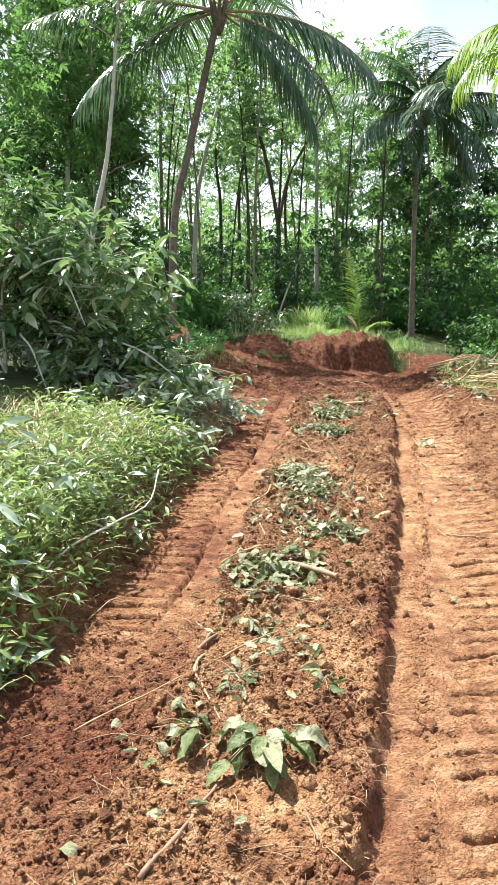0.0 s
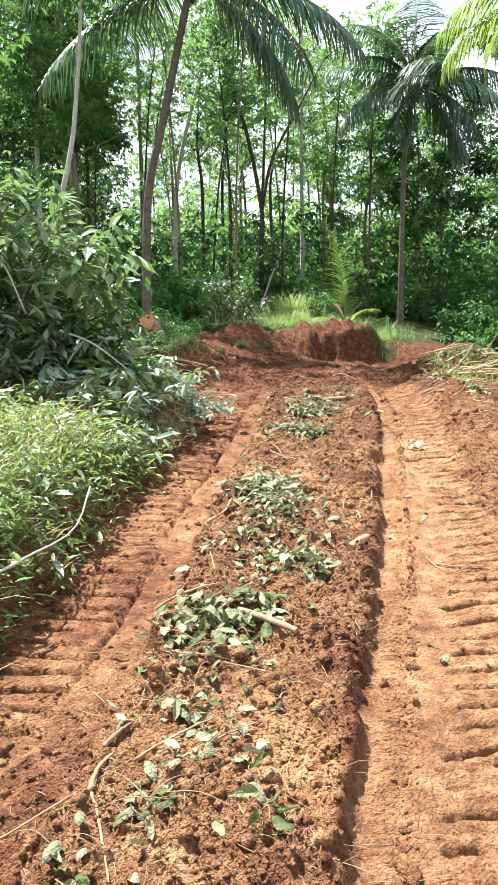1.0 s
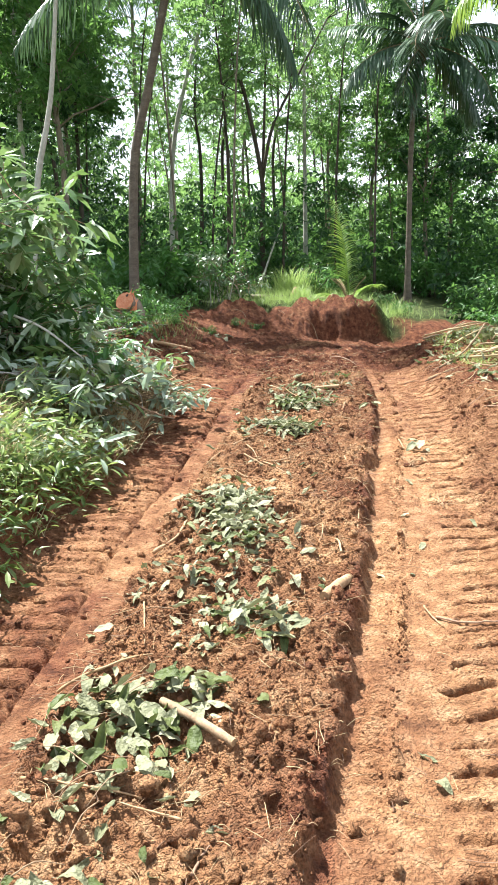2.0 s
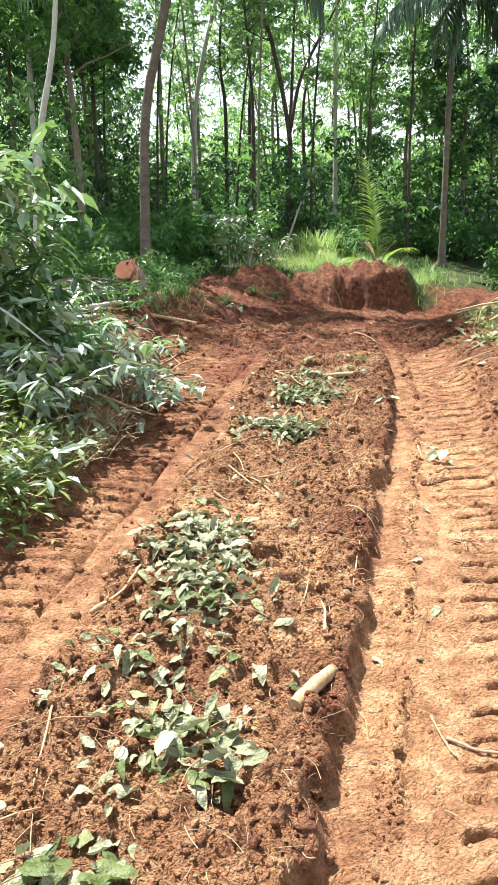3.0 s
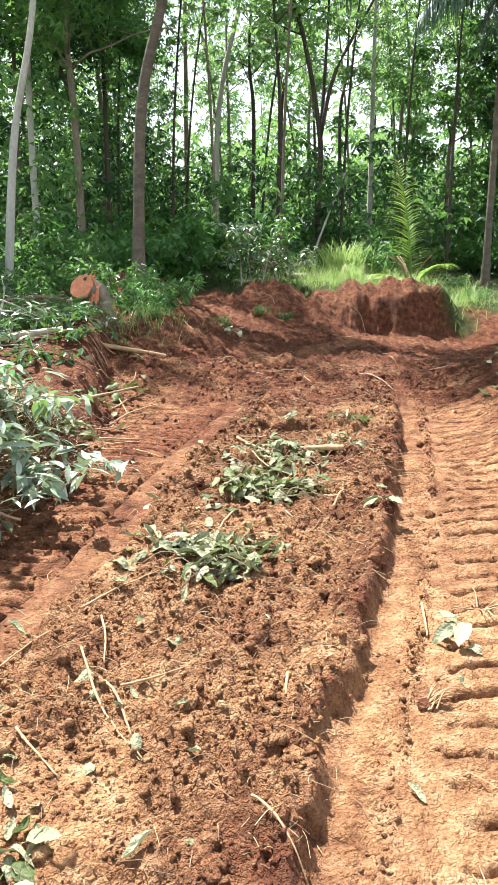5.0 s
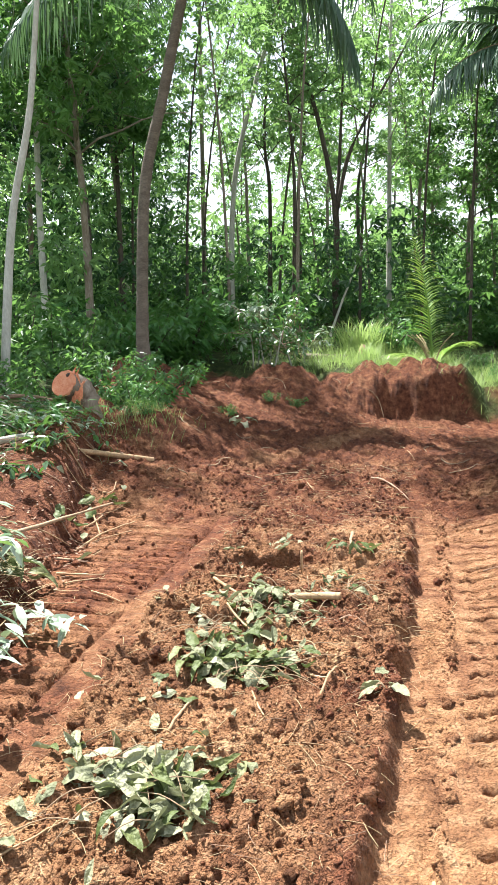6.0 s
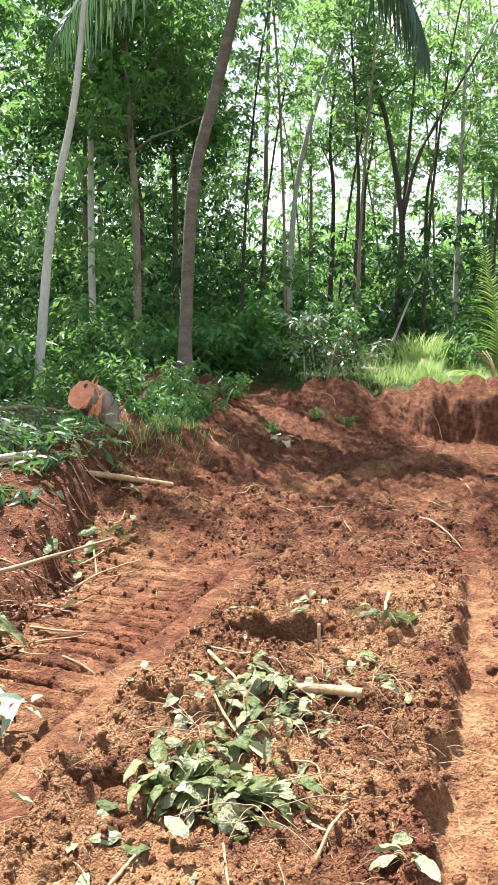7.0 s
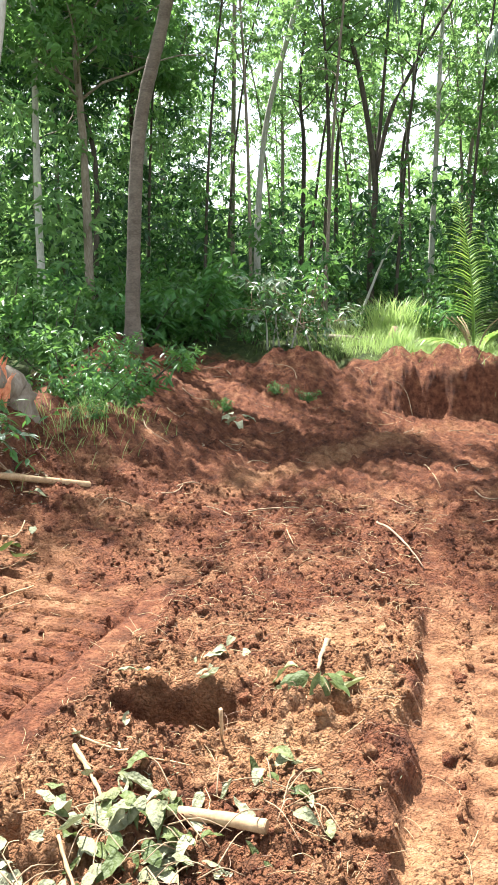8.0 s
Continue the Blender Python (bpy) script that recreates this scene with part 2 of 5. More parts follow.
def link(name, me, parent=None, label=""):
    ob = new(name, me)
    ob.parent = parent
    return tagged(ob, label)


def thing(name, label, category, at=(0, 0, 0), group="", kind=""):
    ob = new(name)
    ob.location = at
    ob.empty_display_size = 0.05
    return tagged(ob, label, category, group, kind)


def curve_points(pts, n):
    """n points along a smooth curve through pts."""
    pts = np.asarray(pts, float)
    if len(pts) == 2:
        return pts[0] + (pts[1] - pts[0]) * np.linspace(0, 1, n)[:, None]
    p = np.vstack([2 * pts[0] - pts[1], pts, 2 * pts[-1] - pts[-2]])
    u = np.linspace(0, len(pts) - 1 - 1e-6, n)
    i, t = u.astype(int), (u % 1)[:, None]
    a, b, c, d = p[i], p[i + 1], p[i + 2], p[i + 3]
    return 0.5 * (2 * b + (c - a) * t + (2 * a - 5 * b + 4 * c - d) * t**2 + (3 * b - a - 3 * c + d) * t**3)


def tube(pts, radii, sides=8, wobble=0.0, rng=None, caps=True):
    """A round tube of quads along points, closed at its ends."""
    pts = np.asarray(pts, float)
    radii = np.broadcast_to(np.asarray(radii, float), (len(pts),)).copy()
    tan = np.gradient(pts, axis=0)
    tan /= np.linalg.norm(tan, axis=1)[:, None] + 1e-9
    if caps:
        pts = np.vstack([pts[:1], pts[:1], pts, pts[-1:], pts[-1:]])
        tan = np.vstack([tan[:1], tan[:1], tan, tan[-1:], tan[-1:]])
        radii = np.concatenate([[radii[0] * 0.02, radii[0] * 0.75], radii, [radii[-1] * 0.75, radii[-1] * 0.02]])
    ref = np.where(np.abs(tan[:, 2:]) > 0.9, [[1.0, 0, 0]], [[0, 0, 1.0]])
    u = np.cross(tan, ref)
    u /= np.linalg.norm(u, axis=1)[:, None] + 1e-9
    w = np.cross(tan, u)
    a = np.linspace(0, 2 * np.pi, sides, endpoint=False)
    r = radii[:, None] * np.ones(sides)
    if wobble and rng is not None:
        r = r * (1 + wobble * rng.standard_normal(r.shape))
    v = pts[:, None] + r[..., None] * (np.cos(a)[None, :, None] * u[:, None] + np.sin(a)[None, :, None] * w[:, None])
    i, j = np.meshgrid(np.arange(len(pts) - 1), np.arange(sides), indexing="ij")
    jn = (j + 1) % sides
    f = np.stack([i * sides + j, i * sides + jn, (i + 1) * sides + jn, (i + 1) * sides + j], -1).reshape(-1, 4)
    return v.reshape(-1, 3), f


def scatter(tv, tf, pos, basis, size):
    """Copies of one small piece: basis rows are its x, y, z axes."""
    tv, tf = np.asarray(tv, float), np.asarray(tf, int)
    n = len(pos)
    size = np.asarray(size, float).reshape(n, -1, 1) if np.ndim(size) else np.full((n, 1, 1), size)
    v = np.einsum("kc,ncd->nkd", tv, basis) * size + np.asarray(pos)[:, None]
    f = tf[None] + (np.arange(n) * len(tv))[:, None, None]
    return v.reshape(-1, 3), f.reshape(-1, tf.shape[1])


def frames(direction, up, rng=None, roll=0.0):
    """Axes with y along direction and z near up."""
    y = np.asarray(direction, float)
    y = y / (np.linalg.norm(y, axis=1)[:, None] + 1e-9)
    z = np.broadcast_to(np.asarray(up, float), y.shape)
    if rng is not None and roll:
        z = z + roll * rng.standard_normal(y.shape)
    x = np.cross(y, z)
    x /= np.linalg.norm(x, axis=1)[:, None] + 1e-9
    return np.stack([x, y, np.cross(x, y)], 1)


LEAF_V = [(0, 0, 0), (0.2, 0.42, 0.05), (0, 1, -0.08), (-0.2, 0.42, 0.05)]
LEAF_F = [(0, 1, 2, 3)]
TRI_V, TRI_F = [], []   # a leaf of three leaflets that hang from one stalk
for turn, long in ((0.0, 1.0), (0.95, 0.85), (-0.95, 0.85)):
    c, s = math.cos(turn), math.sin(turn)
    TRI_F.append(tuple(len(TRI_V) + k for k in range(4)))
    TRI_V += [(0, 0, 0), (0.2 * long * c + 0.5 * long * s, 0.5 * long * c - 0.2 * long * s, 0.04), (long * s, long * c, -0.2), (-0.2 * long * c + 0.5 * long * s, 0.5 * long * c + 0.2 * long * s, 0.04)]
LANCE_V = [(0, 0, 0), (0.11, 0.3, 0.04), (0.13, 0.62, 0.02), (0, 1.0, -0.12), (-0.13, 0.62, 0.02), (-0.11, 0.3, 0.04), (0, 0.3, 0), (0, 0.62, -0.03)]
LANCE_F = [(0, 1, 6, 5), (6, 1, 2, 7), (5, 6, 7, 4), (7, 2, 3, 4)]
BLADE_V = [(-0.012, 0, 0), (0.012, 0, 0), (0.011, 0.4, 0.06), (-0.011, 0.4, 0.06), (0.007, 0.78, 0.04), (-0.007, 0.78, 0.04), (0.001, 1.0, -0.06), (-0.001, 1.0, -0.06)]
BLADE_F = [(0, 1, 2, 3), (3, 2, 4, 5), (5, 4, 6, 7)]


LATTICES = {}


def lattice(seed, n=256):
    if seed in LATTICES:
        return LATTICES[seed]
    r = np.random.RandomState(seed)
    a = r.rand(n, n) * 2 * np.pi
    LATTICES[seed] = np.cos(a), np.sin(a)
    return LATTICES[seed]


def perlin(x, y, seed):
    gx, gy = lattice(seed)
    xi, yi = np.floor(x).astype(int), np.floor(y).astype(int)
    xf, yf = x - xi, y - yi
    u, v = xf * xf * xf * (xf * (xf * 6 - 15) + 10), yf * yf * yf * (yf * (yf * 6 - 15) + 10)

    def g(dx, dy):
        i, j = (xi + dx) & 255, (yi + dy) & 255
        return gx[i, j] * (xf - dx) + gy[i, j] * (yf - dy)

    a = g(0, 0) * (1 - u) + g(1, 0) * u
    b = g(0, 1) * (1 - u) + g(1, 1) * u
    return (a * (1 - v) + b * v) * 1.5


def lumps(x, y, scale, seed):
    """Rounded lumps with sharp dark gaps between them, 0 to 1."""
    wx, wy = x + 0.3 * scale * perlin(x / scale, y / scale, seed + 7), y + 0.3 * scale * perlin(x / scale, y / scale, seed + 8)
    return np.clip(1 - np.abs(perlin(wx / scale, wy / scale, seed)) * 1.9, 0, 1) * -1 + 1


def step(a, b, x):
    t = np.clip((x - a) / (b - a), 0, 1)
    return t * t * (3 - 2 * t)


# ---- plan: lines along the track (x at given y) ----
def x_right(y):   # edge of the middle strip above the outer track
    return np.interp(y, [-6, 2.2, 3.65, 5.5, 7.2, 8.5, 9.5, 10.3, 11.5, 13], [-1.7, 0.40, 0.70, 1.08, 1.36, 1.60, 1.73, 1.80, 1.88, 1.95])


def x_inner(y):   # inner edge of the other track
    return np.interp(y, [-6, 2.7, 4.9, 6.3, 8.2, 9.5, 10.9, 13], [-2.3, -0.44, -0.10, 0.04, 0.33, 0.46, 0.62, 0.8])


def x_bank(y):    # foot of the overgrown bank
    return np.interp(y, [-6, 0, 3.2, 4.5, 6.1, 7.9, 9.8, 11.6, 13.3, 16.7, 18, 20], [-2.6, -1.75, -1.2, -0.95, -0.76, -0.46, -0.36, -0.62, -0.95, -1.5, -1.9, -2.4])


def profile(x, y):
    """The slope of the track and the cut floor, then the uncut hillside behind a steep bank."""
    floor_z = np.interp(y, [-60, -10, 0, 3, 5.5, 8.2, 10, 11.5, 12.5, 15.5, 17, 18.5, 20], [-3.5, -0.98, -0.12, 0.12, 0.345, 0.595, 0.765, 0.80, 0.88, 0.88, 0.97, 1.08, 1.2])
    hill = np.interp(y, [14, 17, 19, 20, 22, 28, 40, 60, 120, 500], [1.1, 1.3, 1.5, 1.6, 1.80, 2.55, 3.6, 4.8, 6.5, 9.0])
    floor_z = floor_z - step(15.5, 18.5, y) * 0.19 * step(1.0, 1.9, x)
    at = np.interp(x, [-3, -1, 0.2, 1.2, 1.9, 3.0, 3.7, 5], [16.8, 17.2, 17.9, 18.4, 19.0, 19.2, 19.7, 18.6])
    half = np.interp(x, [-1, 0.2, 1.2, 1.9, 3.2, 5], [1.2, 0.8, 0.6, 0.20, 0.15, 1.2])
    hill = hill + 0.16 * (perlin(x * 2.1, y * 0.8, 67) + 0.5 * perlin(x * 5.3, y * 2.0, 68)) * step(17.5, 18.5, y) * (1 - step(20.5, 22, y))
    at = at + 0.28 * perlin(x * 1.4, y * 0.2, 65) + 0.035 * perlin(x * 4.5, y * 0.6, 66)
    return floor_z + (hill - floor_z) * step(at - half, at + half, y)


MOUNDS = [  # x, y, height, half widths
    (-1.0, 12.5, 0.24, 0.85, 0.85), (-0.8, 14.1, 0.55, 0.85, 1.1), (-1.4, 16.4, 0.58, 0.9, 1.1), (-1.9, 18.2, 0.35, 0.7, 0.9),
    (0.2, 18.8, 0.34, 0.42, 0.5), (0.0, 17.3, 0.16, 0.8, 0.9), (2.4, 19.62, 0.26, 0.75, 0.34), (3.2, 19.7, 0.24, 0.45, 0.34), (1.75, 19.4, 0.12, 0.35, 0.4),
    (4.75, 17.0, 0.8, 0.95, 0.8), (3.5, 12.2, 0.34, 0.7, 1.5), (2.75, 9.5, 0.14, 0.3, 1.5), (-0.85, 10.9, -0.16, 0.3, 0.4),
]
HOLE = (0.98, 10.46, 0.6, 0.26, 0.14)
PITS = [(0.66, 9.68, 0.16, 0.13, 0.06), (0.60, 9.18, 0.18, 0.12, 0.06), (1.55, 10.55, 0.10, 0.10, 0.05), (0.75, 6.35, 0.08, 0.07, 0.05), (0.86, 6.05, 0.08, 0.05, 0.04)]


def zones(x, y):
    """Where the track, strip, bank and dug ground lie, each 0 to 1."""
    xr, xi, xb = x_right(y), x_inner(y), x_bank(y)
    wob = 0.05 * perlin(x * 2.3, y * 2.3, 11) + 0.025 * perlin(x * 7, y * 7, 12)
    fade = 1 - step(11.2, 12.4, y)
    edge = wob * 0.4 + 0.013 * perlin(x * 5, y * 10, 13) + 0.007 * perlin(x * 20, y * 28, 15) + 0.026 * perlin(x * 3, y * 4.5, 14) - 0.05 * step(0.25, 0.5, perlin(x * 2, y * 6.5, 16))
    strip = step(-0.02, 0.05, x - xi + wob * 1.6) * step(-0.045, 0.025, xr - x + edge) * fade
    right = step(-0.022, 0.03, x - xr - edge) * (1 - step(0.72, 0.90, x - xr + wob + np.interp(y, [5.0, 7.0], [0.0, 0.14]))) * fade
    left = step(0.02, 0.10, x - xb + wob) * (1 - step(-0.05, 0.02, x - xi + wob)) * fade * step(3.0, 4.2, y + 8 * wob)
    bank = 1 - step(-0.10, 0.04, x - xb + wob * 2.0)
    back = step(18.6, 19.6, y + 6 * wob + 0.4 * np.sin(x * 1.7))
    return xr, xi, xb, wob, strip, right, left, bank, back


def coarse_height(x, y):
    z = profile(x, y)
    for mx, my, h, sx, sy in MOUNDS:
        z = z + h * np.exp(-(((x - mx) / sx) ** 2 + ((y - my) / sy) ** 2))
    d = np.clip(x_bank(y) - x, 0, None)
    near = 1 - step(17, 20, y)
    z = z + near * (0.33 * (1 - np.exp(-d / (0.09 + 0.32 * np.exp(-((y - 8.3) / 1.7) ** 2)))) + 0.10 * np.clip(d, 0, 4)) * np.clip(1.1 - 0.05 * np.clip(y - 9, 0, 9), 0, 1.1)
    z = z - step(12.5, 17.5, y) * 0.15 * np.clip(x - 1.7, 0, 5.5) + (1 - step(10, 15, y)) * 0.06 * np.clip(x - x_right(y) - 0.85, 0, 3)
    return z


def fade_out(y):
    return 1 - step(11.2, 12.4, y)


def ground_height(x, y, fine=True):
    x, y = np.asarray(x, float), np.asarray(y, float)
    xr, xi, xb, wob, strip, right, left, bank, back = zones(x, y)
    z = coarse_height(x, y)
    # middle strip, its lip and the rut beside it
    z = z + strip * (0.040 + 0.024 * np.exp(-((xr - x) / 0.10) ** 2)) - right * (0.034 + 0.010 * np.exp(-((x - xr - 0.05) / 0.03) ** 2)) - left * (0.045 - 0.03 * step(0.25, 0.21, xi - x + 0.3 * wob))
    near = 1 - step(19.5, 24, y)
    rough = np.clip(strip + (1 - right) * (1 - left) * (1 - bank) * 0.8, 0, 1) * near
    worn = step(0.15, 0.55, perlin(x * 1.5 + 3, y * 1.1, 21)) * strip * step(0.12, 0.3, xr - x)   # trodden smooth patches
    rough = rough * (1 - 0.7 * worn) * (1 - 0.92 * np.exp(-((x - xr - 0.015) / 0.05) ** 2) * fade_out(y))
    z = z + near * 0.03 * perlin(x * 1.6, y * 1.6, 1) + rough * (0.035 * perlin(x * 3.7, y * 3.7, 2) + 0.02 * perlin(x * 8, y * 8, 3))
    if fine:
        z = z + rough * (0.036 * (lumps(x, y, 0.15, 30) - 0.35) * step(-0.2, 0.4, perlin(x * 3, y * 3, 40)) + 0.033 * (lumps(x, y, 0.08, 31) - 0.35) + 0.02 * (lumps(x, y, 0.042, 32) - 0.3))
        flat = np.clip(right + left, 0, 1)
        z = z + flat * (0.004 * perlin(x * 12, y * 12, 4) + 0.008 * perlin(x * 4, y * 4, 5) + 0.004 * (lumps(x, y, 0.05, 33) - 0.3))
        # a line of squeezed-out crumbs between the roller marks
        z = z + right * np.exp(-((x - xr - 0.20 + 0.2 * wob) / 0.022) ** 2) * np.clip(0.045 * lumps(x, y, 0.05, 34) * step(-0.3, 0.3, perlin(x * 2, y * 1.5, 35)), 0, 1)
        # grouser bars pressed into both tracks
        for zone, off, side, seed in ((right, x - xr - np.interp(y, [2, 3.3, 3.7, 4.4, 5.2, 6.3, 7, 9], [0.26, 0.28, 0.38, 0.36, 0.42, 0.42, 0.34, 0.26]), 1, 50), (left, xi - 0.26 - x, -1, 51)):
            keep = zone * step(0.0, 0.06, off + 0.05 * perlin(y * 1.7, x * 0 + 3, seed)) * (0.75 + 0.25 * step(-0.25, 0.25, perlin(x * 1.3, y * 1.3, seed + 1)))
            ph = (y - side * 0.12 * x + 0.03 * perlin(x * 2, y * 2, seed + 2) + 0.008 * perlin(x * 8, y * 3, seed + 5) + 0.005 * perlin(x * 22, y * 6, seed + 9)) / 0.145
            saw = ph - np.floor(ph)
            worn_bar = np.clip(0.95 + 0.9 * perlin(x * 2.1, y * 4.5, seed + 3) + 0.5 * perlin(x * 9, y * 9, seed + 4), 0.4, 1.4)
            broken = step(-0.8, -0.25, -0.35 * (1 - step(3.2, 4.0, y)) + perlin(x * 3.1, np.floor(ph) * 0.7 + 0.3, seed + 6) + 0.4 * perlin(x * 11, y * 11, seed + 7))
            z = z + keep * broken * worn_bar * (0.012 * (1 - saw) - (0.115 if side > 0 else 0.10) * np.exp(-((saw - 0.5) / np.where(saw > 0.5, 0.055, 0.13 if side > 0 else 0.17)) ** 2)) + keep * 0.008 * (lumps(x, y, 0.06, seed + 8) - 0.3)
        # roller marks along the inside of each track
        for zone, off in ((right * 0.5, x - xr - 0.165), (right * 0.4, x - xr - 0.34), (left * 0.35, xi - 0.08 - x), (left * 2.4, xi - 0.25 - x)):
            z = z - zone * 0.026 * np.exp(-((off + wob * 0.25) / 0.024) ** 2) * (0.7 + 0.6 * perlin(x * 2, y * 2, 77) + 0.5 * perlin(x * 20, y * 20, 78))
        z = z + right * step(0.13, 0.17, x - xr) * (1 - step(0.36, 0.44, x - xr)) * 0.007 * (perlin(x * 38, y * 1.3, 91) + 0.6 * perlin(x * 70, y * 2.2, 92))
        ladder = right * np.exp(-((x - xr - 0.11) / 0.05) ** 4)
        z = z + ladder * 0.010 * np.sin(y * 150 + 3 * perlin(x * 5, y * 5, 79)) * (0.6 + 0.8 * perlin(x * 4, y * 1.5, 76))
        # scraped, slumped soil in the cut
        cut = step(11.8, 13, y) * near * (1 - back)
        z = z + cut * (0.05 * perlin(x * 2.2, y * 2.2, 60) + 0.045 * np.abs(perlin(x * 4.5, y * 4.5, 61)) + 0.03 * lumps(x, y, 0.14, 62))
    hx, hy, hd, sx, sy = HOLE
    r = np.sqrt(((x - hx) / sx) ** 2 + ((y - hy) / sy) ** 2) + 2.2 * wob + 0.22 * perlin(x * 11, y * 11, 88)
    z = z - hd * (1 - step(0.75, 1.1, r)) + 0.07 * np.exp(-((r - 1.4) / 0.35) ** 2) * (0.6 + 0.9 * perlin(x * 9, y * 9, 89))
    for px, py, pd, sx, sy in PITS:
        r = np.sqrt(((x - px) / sx) ** 2 + ((y - py) / sy) ** 2) + 2.0 * wob
        z = z - pd * (1 - step(0.6, 1.15, r)) + 0.04 * np.exp(-((r - 1.5) / 0.4) ** 2)
    far = step(30, 80, np.hypot(x, y - 10))
    return z + far * 1.2 * perlin(x / 25, y / 25, 70)


def gz(x, y):
    return float(ground_height(np.array([x]), np.array([y]))[0])


def spread(a, b, first, grow):
    """Coordinates from a to b in steps that grow."""
    out, s = [a], first
    while abs(out[-1] - b) > s * 1.5:
        out.append(out[-1] + math.copysign(s, b - a))
        s *= grow
    return out + [b]


def soil_state(X, Y):
    """How dry the soil is, with a painted sun streak, and how much leaf mould covers it."""
    xr, xi, xb, wob, strip, right, left, bank, back = zones(X, Y)
    # sun-dried crust on the older track, moist soil where it is freshly cut
    worn = step(0.15, 0.55, perlin(X * 1.5 + 3, Y * 1.1, 21)) * strip
    outside = np.where(X > xi, 0.5, 0.2) * (1 - 0.75 * step(10.8, 12.0, Y + 4 * wob))
    dry = 0.66 * strip + 0.3 * worn + 0.76 * right * np.interp(Y, [2.0, 5.0], [0.62, 1.0]) + 0.3 * left + outside * (1 - strip) * (1 - right) * (1 - left)
    dry = dry - strip * (0.34 * np.exp(-((xr - X) / 0.2) ** 2) + 0.16) * step(-0.3, 0.25, perlin(X * 2.6, Y * 2.6, 26)) - 0.4 * np.exp(-((X - xr) / 0.05) ** 2) * fade_out(Y)
    dry = dry * (1 - 0.7 * step(6.8, 12.2, Y + 6 * wob)) - 0.12 * step(12.5, 15, Y) * np.ones_like(X)
    # darker, redder tone on the bank from y = 8.5 on
    dry = dry - 0.3 * (1 - step(-0.1, 0.25, X - xb)) * step(8.5, 10, Y)
    dry = dry + strip * step(8.6, 9.8, Y + 5 * wob) * (0.3 * step(-0.1, 0.3, perlin(X * 2.3, Y * 2.3, 24)) - 0.12)
    # diagonal pale band paints a streak of sunlight onto the cut floor
    dry = dry + 0.42 * np.exp(-(((Y - 12.4 - 2.55 * X) / 0.6) ** 2)) * step(0.0, 0.5, X) * (1 - step(2.2, 3.0, X))
    veg = np.clip(0.92 * bank * (1 - step(9.8, 10.6, Y) * (1 - step(0.7, 1.2, xb - X + wob))) * (1 - step(11.2, 12.2, Y)) * step(0.12, 0.3, xb - X + wob) + back * step(-0.25, 0.15, perlin(X * 1.1, Y * 1.1, 80) + (Y - 19.8) * 0.8) + step(6.0, 7.5, X + 2 * wob) + step(-2.2, -3.0, X), 0, 1)
    loose = np.clip(1.0 * strip * (1 - 0.5 * worn) + 0.45 * right + 0.4 * left + 0.8 * (1 - strip) * (1 - right) * (1 - left), 0, 1)
    return dry, veg, loose


def put_soil(me, dry, veg, loose):
    for key, a in (("dry", dry), ("veg", veg), ("loose", loose)):
        me.attributes.new(key, "FLOAT", "POINT").data.foreach_set("value", np.asarray(a, np.float32).ravel())


def build_ground():
    fx = np.concatenate([np.arange(-1.5, -0.5, 0.03), np.arange(-0.5, 2.15, 0.0132), np.arange(2.15, 2.9, 0.03)])
    xs = np.concatenate([spread(-1.5, -500, 0.035, 1.2)[:0:-1], fx, spread(fx[-1], 500, 0.035, 1.2)[1:]])
    fy = np.concatenate([np.arange(1.5, 10.8, 0.0096), np.arange(10.8, 11.6, 0.0115), np.arange(11.6, 13.0, 0.02), np.arange(13.0, 20.4, 0.038)])
    ys = np.concatenate([spread(1.5, -300, 0.04, 1.15)[:0:-1], fy, spread(fy[-1], 700, 0.06, 1.09)[1:]])
    X, Y = np.meshgrid(xs, ys)
    Z = ground_height(X, Y)
    n, m = X.shape
    i, j = np.meshgrid(np.arange(n - 1), np.arange(m - 1), indexing="ij")
    f = np.stack([i * m + j, i * m + j + 1, (i + 1) * m + j + 1, (i + 1) * m + j], -1).reshape(-1, 4)
    me = fast_mesh("ground", np.stack([X, Y, Z], -1).reshape(-1, 3), f, M_SOIL, True)
    dry, veg, loose = soil_state(X, Y)
    put_soil(me, dry, veg, loose)
    return tagged(new("ground", me), "bare red laterite earth with crawler tracks and clods", "ground", kind="structure")


ground = build_ground()


# ---- trees ----
def leaf_cloud(rng, centres, per, radius, size, template=(LEAF_V, LEAF_F), droop=0.5, flat=0.7):
    """Leaves in clumps around the centres."""
    centres = np.asarray(centres, float)
    c = np.repeat(centres, per, 0)
    off = rng.standard_normal(c.shape) * np.asarray(radius) * (1, 1, flat) * np.repeat(rng.uniform(0.6, 1.3, (len(centres), 1)), per, 0)
    az = rng.uniform(0, 2 * np.pi, len(c))
    d = np.stack([np.cos(az), np.sin(az), rng.uniform(-droop - 0.5, 0.5 - droop, len(c))], 1)
    return scatter(*template, c + off, frames(d, (0, 0, 1), rng, 0.45), size * rng.uniform(0.65, 1.3, len(c)))


def limb(rng, start, direction, length, r0, bend=0.25, n=6, rise=0.0):
    d = np.asarray(direction, float)
    d = d / np.linalg.norm(d)
    pts = [np.asarray(start, float)]
    for _ in range(n - 1):
        d = d + bend * rng.standard_normal(3) * 0.5 + (0, 0, rise)
        d /= np.linalg.norm(d)
        pts.append(pts[-1] + d * length / (n - 1))
    return np.array(pts), np.linspace(r0, r0 * 0.3, n)


